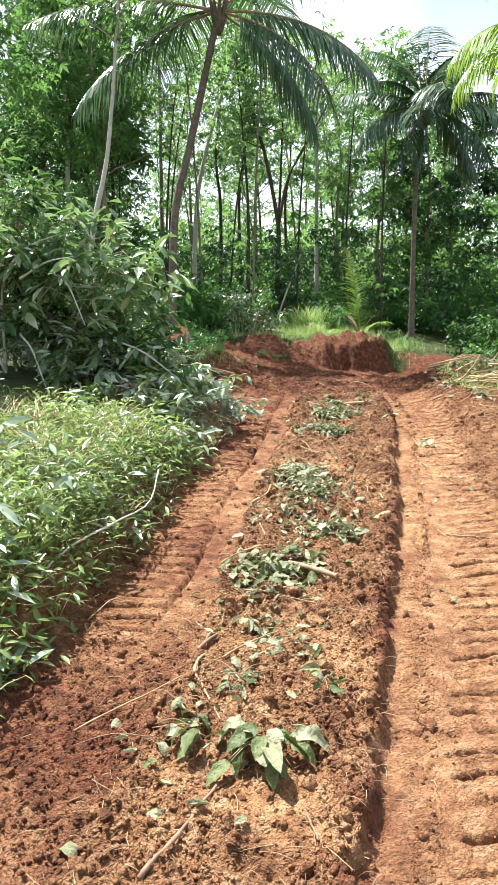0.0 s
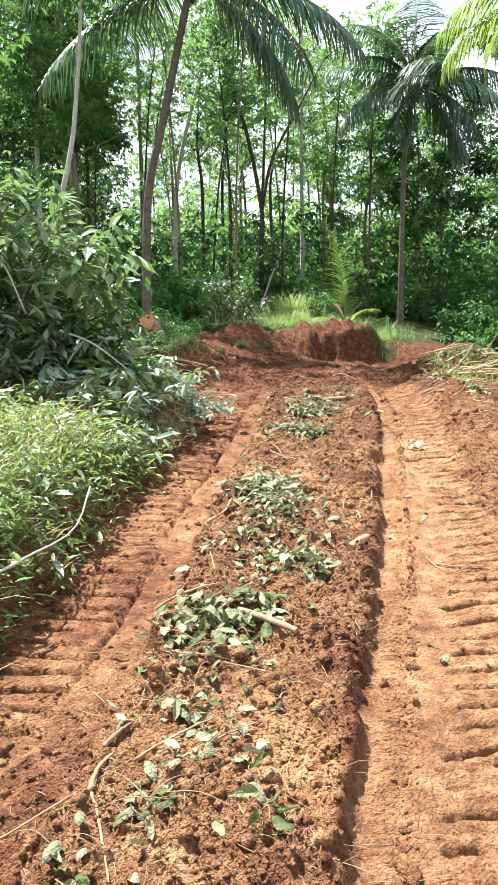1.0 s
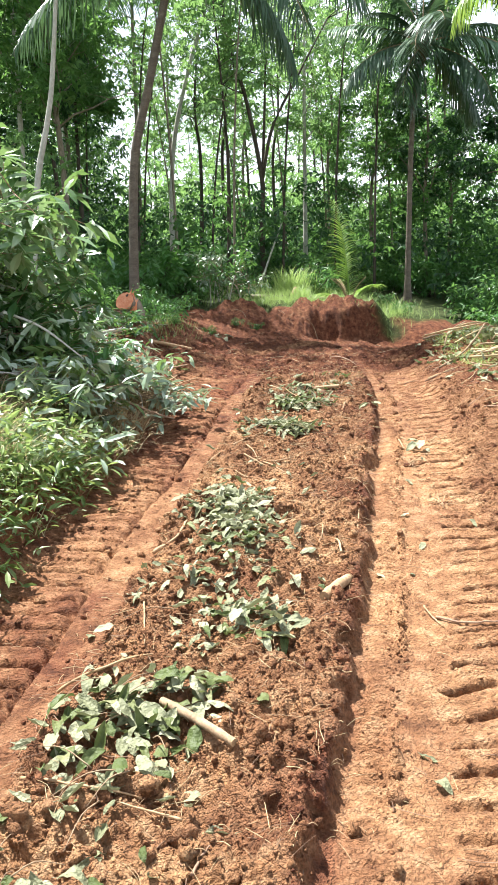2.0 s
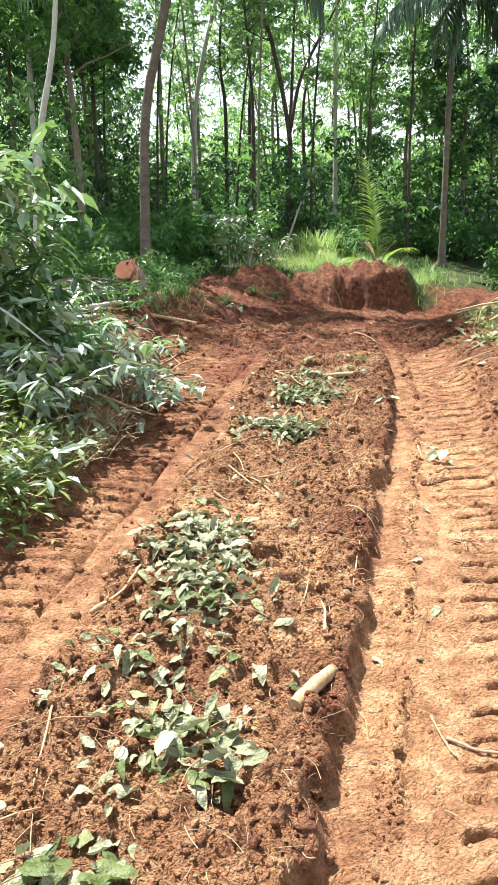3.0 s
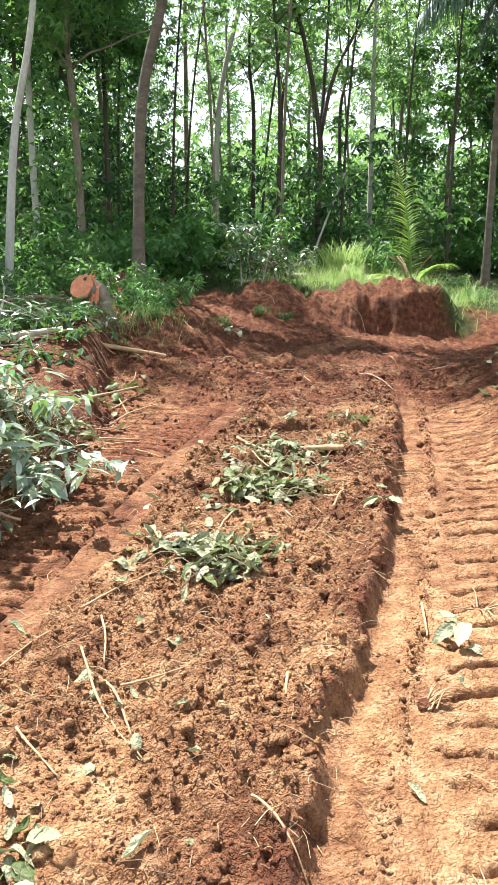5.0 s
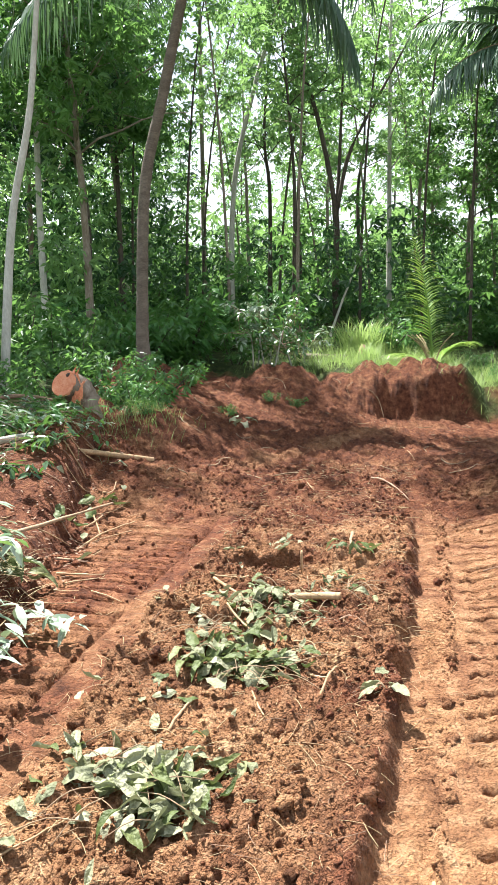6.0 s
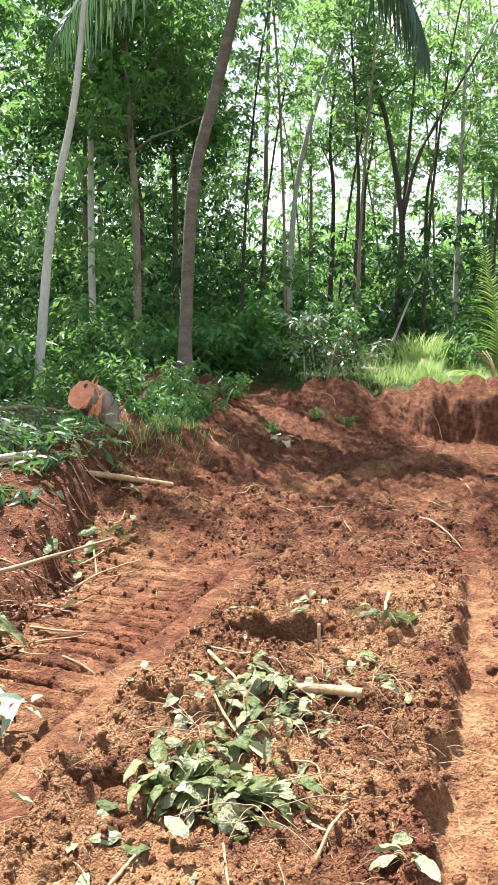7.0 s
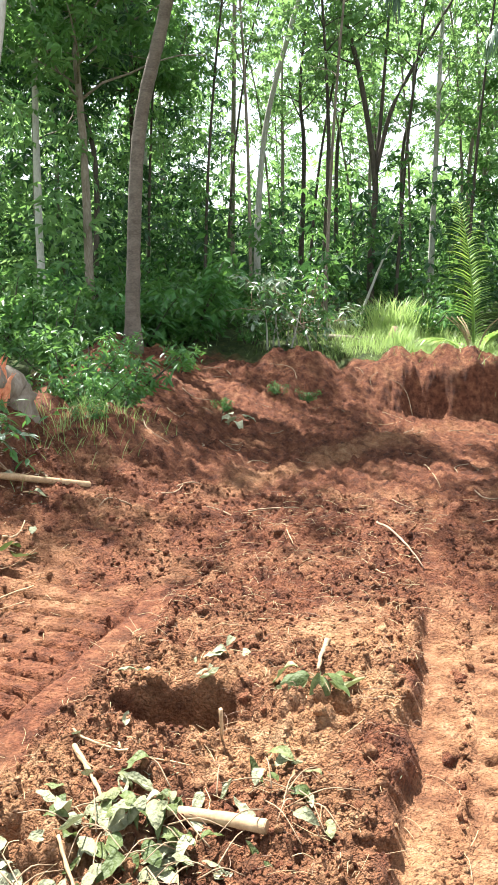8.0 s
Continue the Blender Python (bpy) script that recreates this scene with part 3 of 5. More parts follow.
def tree(rng, trunk, r0, r1, limbs, leaves, bark, leaf_mat, leaf_size=0.15, low=0.5, reach=1.9, forks=(), name="rubber_tree",
         label="tall slender rubber tree with airy green crown", clump=0.27, rise=0.5):
    """A tree with a tapered trunk along points (from its foot), limbs and a crown of single leaves."""
    foot = np.asarray(trunk[0], float)
    ob = thing(name, label, "tree", foot, "trees of the plantation")
    pts = curve_points(np.asarray(trunk, float) - foot, 22)
    g = Geo()
    rad = r0 + (r1 - r0) * np.linspace(0, 1, 22) ** 0.8
    rad[0] *= 1.35
    pts[0, 2] -= 0.15
    g.add(*tube(pts, rad, 8, 0.04, rng))
    tips, h = [], pts[-1, 2]
    for fk in forks:
        fp = curve_points(np.asarray(fk, float) - foot, 12)
        g.add(*tube(fp, np.linspace(r1 * 1.6, r1 * 0.6, 12), 7, 0.03, rng))
        for k in range(max(3, limbs // 4)):
            i = rng.randint(5, 12)
            lp, lr = limb(rng, fp[i], (*rng.standard_normal(2), rise), reach * rng.uniform(0.4, 0.9), r1 * 0.5)
            g.add(*tube(lp, lr, 4))
            tips += [lp[3], lp[5]]
    az = rng.uniform(0, 6.28)
    for k in range(limbs):
        f = low + (1 - low) * (k + rng.uniform(0, 1)) / limbs
        i = min(21, int(f * 21))
        az += 2.4 + rng.uniform(-0.5, 0.5)
        lp, lr = limb(rng, pts[i], (math.cos(az), math.sin(az), rise + rng.uniform(-0.2, 0.4)), reach * (1.15 - 0.6 * f) * rng.uniform(0.6, 1.3), rad[i] * 0.45)
        g.add(*tube(lp, lr, 5))
        tips += [lp[3], lp[4], lp[5]]
        for q in (2, 3, 4):
            sp, sr = limb(rng, lp[q], (*rng.standard_normal(2), 0.3), reach * rng.uniform(0.25, 0.5), rad[i] * 0.16, n=4)
            g.add(*tube(sp, sr, 3))
            tips += [sp[2], sp[3]]
    tips.append(pts[-1])
    tips = [tips[k] for k in rng.permutation(len(tips))[:max(3, int(0.42 * len(tips)))]]
    link("trunk", g.mesh("trunk", bark, True), ob)
    per = max(3, int(leaves * 0.3) // len(tips))
    v, f = leaf_cloud(rng, np.array(tips), per, clump, leaf_size * 1.4, (TRI_V, TRI_F))
    link("crown", fast_mesh("crown", v, f, leaf_mat), ob)
    return ob


def frond(rng, ob, az, elev, length, droop, mat, hang=0.6, leaflet=0.55, pairs=62, name="frond"):
    """One palm frond: an arching rachis with two rows of leaflets."""
    n = 26
    s = np.linspace(0, 1, n)
    ang = radians(elev) - radians(droop) * s**1.3
    dr, dz = np.cos(ang) * length / n, np.sin(ang) * length / n
    r, z = np.concatenate([[0], np.cumsum(dr)[:-1]]), np.concatenate([[0], np.cumsum(dz)[:-1]])
    ca, sa = math.cos(az), math.sin(az)
    side_bend = 0.12 * length * rng.uniform(-1, 1) * s**2
    pts = np.stack([r * ca - side_bend * sa, r * sa + side_bend * ca, z], 1)
    g = Geo()
    u = np.linspace(0.16, 0.99, pairs)
    pos = np.stack([np.interp(u, s, pts[:, k]) for k in range(3)], 1)
    tan = np.stack([np.interp(u, s, np.gradient(pts[:, k])) for k in range(3)], 1)
    tan /= np.linalg.norm(tan, axis=1)[:, None]
    side = np.cross(tan, (0, 0, 1))
    side /= np.linalg.norm(side, axis=1)[:, None] + 1e-9
    ln = leaflet * (0.35 + 1.1 * np.sin(np.pi * np.clip(u * 0.9 + 0.05, 0, 1)) ** 0.7)
    strip_v = [(-0.5, 0, 0), (0.5, 0, 0), (0.5, 0.35, 0.0), (-0.5, 0.35, 0.0), (0.35, 0.7, -0.10), (-0.35, 0.7, -0.10), (0.03, 1.0, -0.3), (-0.03, 1.0, -0.3)]
    for sg in (1, -1):
        d = side * sg + tan * rng.uniform(0.5, 0.8, (pairs, 1)) + np.array([0, 0, -1.0]) * hang * rng.uniform(0.6, 1.3, (pairs, 1))
        b = frames(d, (0, 0, 1), rng, 0.12)
        b[:, 0] *= 0.035 / leaflet * 0.9
        g.add(*scatter(strip_v, BLADE_F, pos, b, ln * rng.uniform(0.85, 1.12, pairs)))
    fo = link(name, g.mesh(name, mat), ob)
    rg = Geo().add(*tube(pts, np.linspace(0.035, 0.006, n) * length / 4, 5))
    link("rachis", rg.mesh("rachis", M_PALM_YELLOW if mat is M_PALM_YELLOW else M_TWIG, True), fo)
    return fo


def palm(rng, trunk, r0, r1, length, n, mat, label, dead=2, specs=(), leaflet=0.6):
    foot = np.asarray(trunk[0], float)
    ob = thing("coconut_palm", label, "palm tree", foot, "palms")
    pts = curve_points(np.asarray(trunk, float) - foot, 90)
    pts[0, 2] -= 0.12
    rad = np.linspace(r0, r1, 90) + 0.05 * np.exp(-np.linspace(0, 1, 90) * 14)
    rad *= 1 + 0.02 * (np.arange(90) % 2) + 0.025 * rng.standard_normal(90)
    link("trunk", Geo().add(*tube(pts, rad, 12, 0.02, rng)).mesh("trunk", M_PALM_BARK, True), ob)
    top = pts[-1]
    fronds = list(specs)
    for k in range(n):
        e = 80 - (125 if n > 12 else 80) * (k / n) + rng.uniform(-8, 8)
        fronds.append((k * 2.4 + rng.uniform(-0.3, 0.3), e, length * rng.uniform(0.8, 1.05), (58 if e > 35 else 68) + rng.uniform(-15, 25)))
    for az, e, ln, dr in fronds:
        f = frond(rng, ob, az, e, ln, dr, mat, hang=0.35 + 0.5 * max(0, 40 - e) / 60, leaflet=leaflet)
        f.location = top
    # sheath fibres and young nuts under the crown
    g = Geo()
    for k in range(9):
        a = k * 0.7
        g.add(*tube(curve_points([top + (0, 0, -0.5), top + (0.12 * math.cos(a), 0.12 * math.sin(a), -0.15), top + (0.2 * math.cos(a), 0.2 * math.sin(a), 0.3)], 6), [0.03, 0.06, 0.06, 0.05, 0.04, 0.03], 6))
    link("sheath", g.mesh("sheath", M_PALM_BARK, True), ob)
    return ob


def shrub(rng, radius, height, leaves, mat, leaf_size=0.13, template=(LEAF_V, LEAF_F), name="shrub", label="dense green undergrowth shrub", stems=7):
    ob = thing(name, label, "shrub", group="undergrowth")
    g, tips = Geo(), []
    for k in range(stems):
        a = rng.uniform(0, 6.28)
        lp, lr = limb(rng, (0.1 * math.cos(a), 0.1 * math.sin(a), -0.05), (math.cos(a) * radius, math.sin(a) * radius, height * rng.uniform(0.6, 1.3)), height * rng.uniform(0.7, 1.1), 0.018)
        g.add(*tube(lp, lr, 4))
        tips += [lp[2], lp[3], lp[4], lp[5]]
    link("stem", g.mesh("stem", M_DARK_BARK, True), ob)
    v, f = leaf_cloud(rng, np.array(tips), max(3, leaves // len(tips)), radius * 0.2, leaf_size, template)
    link("foliage", fast_mesh("foliage", v, f, mat), ob)
    return ob


R = np.random.RandomState(5)
# the leaning palm by the spoil heap, the upright palm beyond, and one whose fronds hang in from outside
palm(R, [(-1.87, 18.1, gz(-1.87, 18.1)), (-1.85, 18.1, 2.7), (-1.72, 18.1, 4.6), (-1.36, 18.1, 6.0), (-0.85, 18.1, 8.0), (-0.64, 18.1, 8.85)], 0.10, 0.07, 4.2, 3, M_PALM,
     "leaning coconut palm with a brown ringed trunk and drooping fronds", leaflet=0.75,
     specs=[(-0.2, -5, 4.3, 55), (-0.5, -22, 4.0, 45), (3.35, 8, 4.4, 40), (3.0, -10, 4.2, 50), (0.25, -28, 3.6, 50), (1.2, 40, 4.2, 60), (2.2, 20, 4.2, 60), (-1.2, 55, 4.2, 60), (0.1, 40, 4.2, 60)])
palm(R, [(4.82, 24, gz(4.82, 24)), (4.86, 24, 3.8), (4.95, 24, 6.5), (5.2, 24, 8.3)], 0.08, 0.062, 2.6, 3, M_PALM,
     "upright coconut palm with a grey trunk and full crown", leaflet=0.72,
     specs=[(2.6, 76, 3.3, 85), (1.2, 85, 3.2, 45), (0.5, 68, 3.3, 75), (3.1, 28, 2.7, 48), (3.5, -2, 2.7, 60), (3.95, -38, 2.3, 42), (0.0, 28, 2.8, 55), (-0.3, 12, 3.3, 88),
            (-0.6, -18, 2.9, 58), (-1.45, 35, 2.5, 100), (1.7, 45, 2.6, 75), (2.2, 22, 2.6, 60), (4.4, 8, 2.6, 80), (0.25, -30, 2.6, 45)])
palm(R, [(6.9, 17.5, gz(6.9, 17.5)), (7.0, 17.5, 4.5), (7.2, 17.5, 8.0)], 0.13, 0.10, 3.2, 11, M_PALM_YELLOW,
     "coconut palm with yellowing green fronds", leaflet=0.65, specs=[(3.2, 25, 3.3, 85), (3.6, 5, 3.0, 80)])

# trees whose trunks can be told apart
# DARK crowns have shade mixed into their leaf colour, LIGHT ones sunlight
LIGHT, MID, DARK = M_CROWN_LIGHT, M_CROWN, M_CROWN_DARK
# unseen crown above the view, spread wide to shade the spoil heaps
tree(R, [(-3.7, 17, gz(-3.7, 17)), (-3.43, 17, 3.9), (-3.07, 17, 5.4), (-2.87, 17, 6.8), (-2.6, 17.1, 9.5)], 0.075, 0.03, 12, 1500, M_PALE_BARK, MID, low=0.86, reach=2.9, label="slender pale-barked tree leaning over the undergrowth")
tree(R, [(-5.05, 22, gz(-5.05, 22)), (-5.05, 22, 5), (-5.0, 22, 8), (-5.1, 22, 11)], 0.09, 0.04, 13, 4300, M_PALE_BARK, MID, low=0.5, reach=2.5)
tree(R, [(-3.95, 21.7, gz(-3.95, 21.7)), (-3.98, 21.7, 4.9), (-4.1, 21.7, 7), (-4.3, 21.7, 11)], 0.10, 0.04, 15, 4200, M_BARK, MID, low=0.5, reach=2.7)
tree(R, [(-3.78, 33, gz(-3.78, 33)), (-3.7, 33, 8), (-3.62, 33, 13.5), (-3.6, 33, 15)], 0.10, 0.04, 14, 4200, M_BARK, LIGHT, low=0.45, reach=2.2)
tree(R, [(-2.1, 28.5, gz(-2.1, 28.5)), (-2.07, 28.5, 4.9), (-1.86, 28.5, 7.1), (-1.27, 28.5, 9.3), (-0.63, 28.5, 11.2), (-0.3, 28.5, 13)], 0.10, 0.04, 12, 1700, M_PALE_BARK, LIGHT, low=0.62, reach=2.2,
     label="pale-barked tree with a curved trunk scarred low down")
tree(R, [(0.87, 28, gz(0.87, 28)), (0.88, 28, 4.2), (0.92, 28, 5.6), (0.5, 28, 8), (-0.06, 28, 10), (-0.3, 28, 12.5)], 0.10, 0.04, 10, 2000, M_DARK_BARK, LIGHT, low=0.6, reach=2.1,
     forks=[[(0.92, 28, 5.6), (1.3, 28, 7.2), (2.08, 28, 8.6), (3.1, 28.2, 10.4)], [(0.92, 28, 5.4), (1.05, 28.2, 7.5), (1.2, 28.4, 10.5)]], label="forked rubber tree with dark bark")
tree(R, [(2.38, 29.7, gz(2.38, 29.7)), (2.4, 29.7, 5.5), (2.43, 29.7, 8.3), (2.5, 29.7, 12)], 0.09, 0.04, 12, 1900, M_PALE_BARK, LIGHT, low=0.55)
for k, (x, y, h, bark, mat, n, low) in enumerate([
        (-1.3, 31, 12, M_DARK_BARK, LIGHT, 1700, 0.5), (-0.5, 34, 13, M_DARK_BARK, LIGHT, 1700, 0.5), (-0.2, 27, 9.5, M_DARK_BARK, LIGHT, 1200, 0.75),
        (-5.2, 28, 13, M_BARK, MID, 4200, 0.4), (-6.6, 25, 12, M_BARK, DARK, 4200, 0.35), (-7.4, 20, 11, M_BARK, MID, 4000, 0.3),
        # tree at (-5.4, 16.6) added here to shade the stump and bank
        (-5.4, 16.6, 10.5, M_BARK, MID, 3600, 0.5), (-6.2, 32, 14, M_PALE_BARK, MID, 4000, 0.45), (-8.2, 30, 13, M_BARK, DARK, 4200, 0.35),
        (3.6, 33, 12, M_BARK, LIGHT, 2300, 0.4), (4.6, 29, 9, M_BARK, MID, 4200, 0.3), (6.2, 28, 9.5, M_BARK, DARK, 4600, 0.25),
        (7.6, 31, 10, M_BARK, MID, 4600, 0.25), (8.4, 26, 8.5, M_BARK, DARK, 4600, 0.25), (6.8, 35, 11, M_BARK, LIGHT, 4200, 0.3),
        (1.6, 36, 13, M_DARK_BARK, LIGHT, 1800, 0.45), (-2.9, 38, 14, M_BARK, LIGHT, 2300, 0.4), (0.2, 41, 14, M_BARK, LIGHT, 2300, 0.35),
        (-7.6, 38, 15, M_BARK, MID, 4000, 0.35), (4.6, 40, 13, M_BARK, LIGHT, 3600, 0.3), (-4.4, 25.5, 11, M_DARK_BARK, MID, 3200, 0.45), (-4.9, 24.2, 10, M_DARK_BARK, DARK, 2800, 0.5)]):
    j = R.uniform(-0.35, 0.35, 4)
    tree(R, [(x, y, gz(x, y)), (x + j[0] * 0.4, y, gz(x, y) + h * 0.33), (x + j[1], y, h * 0.66 + 1), (x + j[2] * 1.5, y + j[3], h + 1.5)], 0.045 + 0.0035 * h, 0.022, 13, n, bark, mat, low=low, reach=2.1, leaf_size=0.16)

# thin, half-bare poles between the trunks
for k, (x, y, lean) in enumerate([(-2.9, 26, 0.5), (-1.6, 25.2, -0.3), (-0.9, 29.5, 1.1), (0.3, 32, -0.9), (1.5, 27.5, 0.6), (1.9, 33, -0.7), (3.1, 27, 0.4), (3.3, 31, -0.5), (-3.3, 30, 0.9), (-2.4, 33, -0.6), (4.2, 26, 0.2), (0.0, 25.5, 0.35), (-4.6, 27, 0.4), (5.5, 30, -0.5)]):
    h = R.uniform(6.5, 10.5)
    tree(R, [(x, y, gz(x, y)), (x + lean * 0.3, y, gz(x, y) + h * 0.4), (x + lean * 0.9, y, gz(x, y) + h * 0.75), (x + lean * 1.7, y, gz(x, y) + h)], 0.045, 0.016, 7, 520, (M_DARK_BARK, M_BARK)[k % 2], LIGHT, low=0.45, reach=1.3, leaf_size=0.15, name="pole_tree", label="thin half-bare young tree leaning among the trunks", rise=0.9)

# more of the plantation further back, each a copy of one of four trees
kinds = []
for k in range(4):
    h = 12 + 1.3 * k
    kinds.append(tree(R, [(0, 0, 0), (0.1, 0, h * 0.35), (0.3 * (-1) ** k, 0.1, h * 0.7), (0.5 * (-1) ** k, 0, h)], 0.085, 0.03, 14, 1700, M_DARK_BARK, (MID, LIGHT, LIGHT, MID)[k], low=0.34, reach=2.4, leaf_size=0.22, clump=0.38))
spots = []
for k in range(400):
    x, y = R.uniform(-26, 24), R.uniform(42, 76)
    if all(math.hypot(x - a, y - b) > 3.1 for a, b in spots) and abs(x) < 4 + 0.32 * y and len(spots) < 26:
        spots.append((x, y))
for k, (x, y) in enumerate(spots):
    m = pose(x, y, gz(x, y), 0, 0, R.uniform(0, 360)) @ Matrix.Diagonal((1, 1, R.uniform(0.8, 1.1), 1))
    if k < 4:
        kinds[k].matrix_basis = m
    else:
        c = copy_thing(kinds[k % 4], m)
        c.scale = (1, 1, R.uniform(0.8, 1.1))

# woods all round, too far to count
g = Geo()
a = R.uniform(0, 2 * np.pi, 1500)
rad = R.uniform(82, 120, 1500)
cx, cy = rad * np.cos(a), 10 + rad * np.sin(a)
cz = ground_height(cx, cy) + R.uniform(0.2, 1.0, 1500) ** 0.8 * np.where(cy > 10, 6.5, 12.0)
g.add(*leaf_cloud(R, np.stack([cx, cy, cz], 1), 16, 1.05, 0.9, flat=0.6))
tagged(link("far_woods", g.mesh("far_woods", M_CROWN)), "distant green woods all round the clearing", "woods", kind="stuff")

# undergrowth along the edge of the plantation
shrubs = [shrub(R, 0.8, 1.3, 850, m, s, name="shrub") for m, s in ((M_SHRUB, 0.16), (M_CROWN, 0.2), (M_SHRUB, 0.2), (M_CROWN, 0.17))]
places = []
for k in range(105):
    y = 19.5 + 22 * R.uniform(0, 1) ** 1.4
    x = R.uniform(-9.5, 9.5) * (0.75 + 0.012 * y)
    if -0.6 < x < 4.9 and y < 25:
        continue
    if -2.6 < x < -1.2 and y < 19:
        continue
    places.append((x, y, R.uniform(0.6, 1.25)))
places += [(x, y, s) for x, y, s in ((-2.9, 15.4, 0.6), (-3.6, 14.2, 0.7), (-2.4, 16.6, 0.6), (-4.5, 16.5, 1.1), (-3.1, 18.4, 0.9), (-5.5, 14.5, 1.2), (-4.6, 19.3, 1.1), (5.9, 21.5, 0.6), (6.6, 20.0, 1.0), (7.6, 22.0, 1.2))]
for k, (x, y, s) in enumerate(places):
    m = pose(x, y, gz(x, y), 0, 0, R.uniform(0, 360))
    o = shrubs[k] if k < 4 else copy_thing(shrubs[k % 4], m)
    o.matrix_basis = m
    o.scale = (s, s, s)

# young growth filling the plantation between the trunks, beyond counting
def thicket(name, n, y0, y1, height, per, size, mat, label, clump, left=-1.0, right=1.0):
    y = R.uniform(y0, y1, n)
    x = R.uniform(left, right, n) * (5 + 0.34 * y)
    z = ground_height(x, y) + R.uniform(0.1, 1, n) ** 1.2 * height * (0.75 + 0.5 * perlin(x / 3, y / 3, 95))
    g = Geo().add(*leaf_cloud(R, np.stack([x, y, z], 1), per, clump, size, (TRI_V, TRI_F)))
    tagged(link(name, g.mesh(name, mat)), label, "undergrowth", kind="stuff")


# leaf tones put sun or shade into these thickets, by depth and side
thicket("young_growth", 700, 25, 40, 3.6, 13, 0.26, M_CROWN_DARK, "dense young growth between the plantation's trunks, toned dark for canopy shade", 0.3)
thicket("sunlit_growth", 200, 24, 38, 5.0, 10, 0.24, M_CROWN, "leafy saplings between the plantation's trunks, toned brighter for sunlight", 0.26)
# light leaf colour paints sunlit haze onto the far growth
thicket("far_growth", 950, 40, 62, 5.6, 11, 0.45, M_CROWN_LIGHT, "young growth deep in the plantation, toned light for sunlit haze", 0.5)
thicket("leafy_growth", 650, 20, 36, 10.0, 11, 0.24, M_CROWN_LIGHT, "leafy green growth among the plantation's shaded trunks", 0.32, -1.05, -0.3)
thicket("shaded_growth", 820, 22, 44, 12.0, 12, 0.27, M_CROWN_DARK, "green growth crowding the plantation's shaded side, shade put into its colour", 0.36, -1.05, -0.30)
thicket("edge_growth", 420, 27, 40, 6.0, 12, 0.27, M_CROWN, "green growth along the plantation's sunny side", 0.34, 0.3, 1.0)
# same light tone, so the far end looks bright with haze
thicket("deep_growth", 800, 60, 80, 5.5, 9, 0.8, M_CROWN_LIGHT, "growth at the plantation's far end, toned light for sunlit haze", 0.8)


# ---- grass ----
def grass(name, label, x, y, size, mat, rng, lean=0.5, stuff=True):
    z = ground_height(x, y)
    az = rng.uniform(0, 6.28, len(x))
    d = np.stack([np.cos(az) * lean, np.sin(az) * lean, rng.uniform(0.35, 1.0, len(x))], 1)
    g = Geo().add(*scatter(BLADE_V, BLADE_F, np.stack([x, y, z - 0.01], 1), frames(d, np.stack([-np.cos(az), -np.sin(az), np.full(len(x), 0.3)], 1)), size))
    ob = tagged(link(name, g.mesh(name, mat)), label, "grass", kind="stuff")
    return ob


def tussocks(count, per, y0, y1, back):
    """Feet of grass blades, gathered in tufts along the bank."""
    ty = R.uniform(y0, y1, count)
    tx = x_bank(ty) - 0.02 - np.abs(R.standard_normal(count)) * back
    keep = perlin(tx * 1.8, ty * 1.8, 90) > -0.3
    tx, ty = np.repeat(tx[keep], per), np.repeat(ty[keep], per)
    return tx + R.normal(0, 0.05, len(tx)), ty + R.normal(0, 0.05, len(tx))


x, y = tussocks(680, 20, 2.4, 8.2, 0.7)
grass("bank_grass", "tangled green and straw-coloured grass on the bank", x, y, R.uniform(0.10, 0.30, len(x)) * np.interp(y, [6.5, 8.5], [1.0, 0.7]), M_GRASS, R, 0.85)
x, y = tussocks(260, 18, 2.6, 9.8, 0.7)
grass("dead_grass", "dry straw hanging over the bank", x, y, R.uniform(0.12, 0.4, len(x)), M_STRAW, R, 1.3)
n = 9500
y = 20.2 + np.abs(R.normal(0, 2.2, n))
x = R.normal(2.1, 1.0, n)
# bright blade colour stands in for full sun on the clearing
grass("sunlit_grass", "bright grass behind the spoil heaps, sunlight put into its colour", x, y, R.uniform(0.12, 0.3, n) * np.where(perlin(x * 1.5, y * 1.5, 91) > 0.2, 1.6, 0.9), M_GRASS_BRIGHT, R, 0.5)

# broad-leaved herbs among the bank's grass
for name, n, mat, lo, hi, label in (("bank_herbs", 5200, M_GRASS, 0.045, 0.11, "small broad-leaved weeds growing through the bank's grass"), ("bank_vines", 420, M_PALE_BACK, 0.08, 0.2, "larger pale-backed leaves lying on the bank's grass"), ("bank_creepers", 1400, M_GRASS_BRIGHT, 0.05, 0.12, "fresh green creepers among the bank's grass")):
    ty = R.uniform(2.4, 7.5, n // 12)
    tx = x_bank(ty) + 0.02 - np.abs(R.standard_normal(n // 12)) * R.choice([0.12, 0.8], n // 12, p=[0.3, 0.7])
    x, y = np.repeat(tx, 12) + R.normal(0, 0.09, n // 12 * 12), np.repeat(ty, 12) + R.normal(0, 0.09, n // 12 * 12)
    n = len(x)
    z = ground_height(x, y) + np.repeat(R.uniform(0.03, 0.30, n // 12), 12) + R.normal(0, 0.05, n)
    z = np.maximum(z, ground_height(x, y) + 0.02)
    az = R.uniform(0, 6.28, n)
    g = Geo().add(*scatter(LANCE_V, LANCE_F, np.stack([x, y, z], 1), frames(np.stack([np.cos(az), np.sin(az), R.uniform(-0.8, 0.5, n)], 1), (0, 0, 1), R, 0.4), R.uniform(lo, hi, n)))
    tagged(link(name, g.mesh(name, mat)), label, "weeds", kind="stuff")


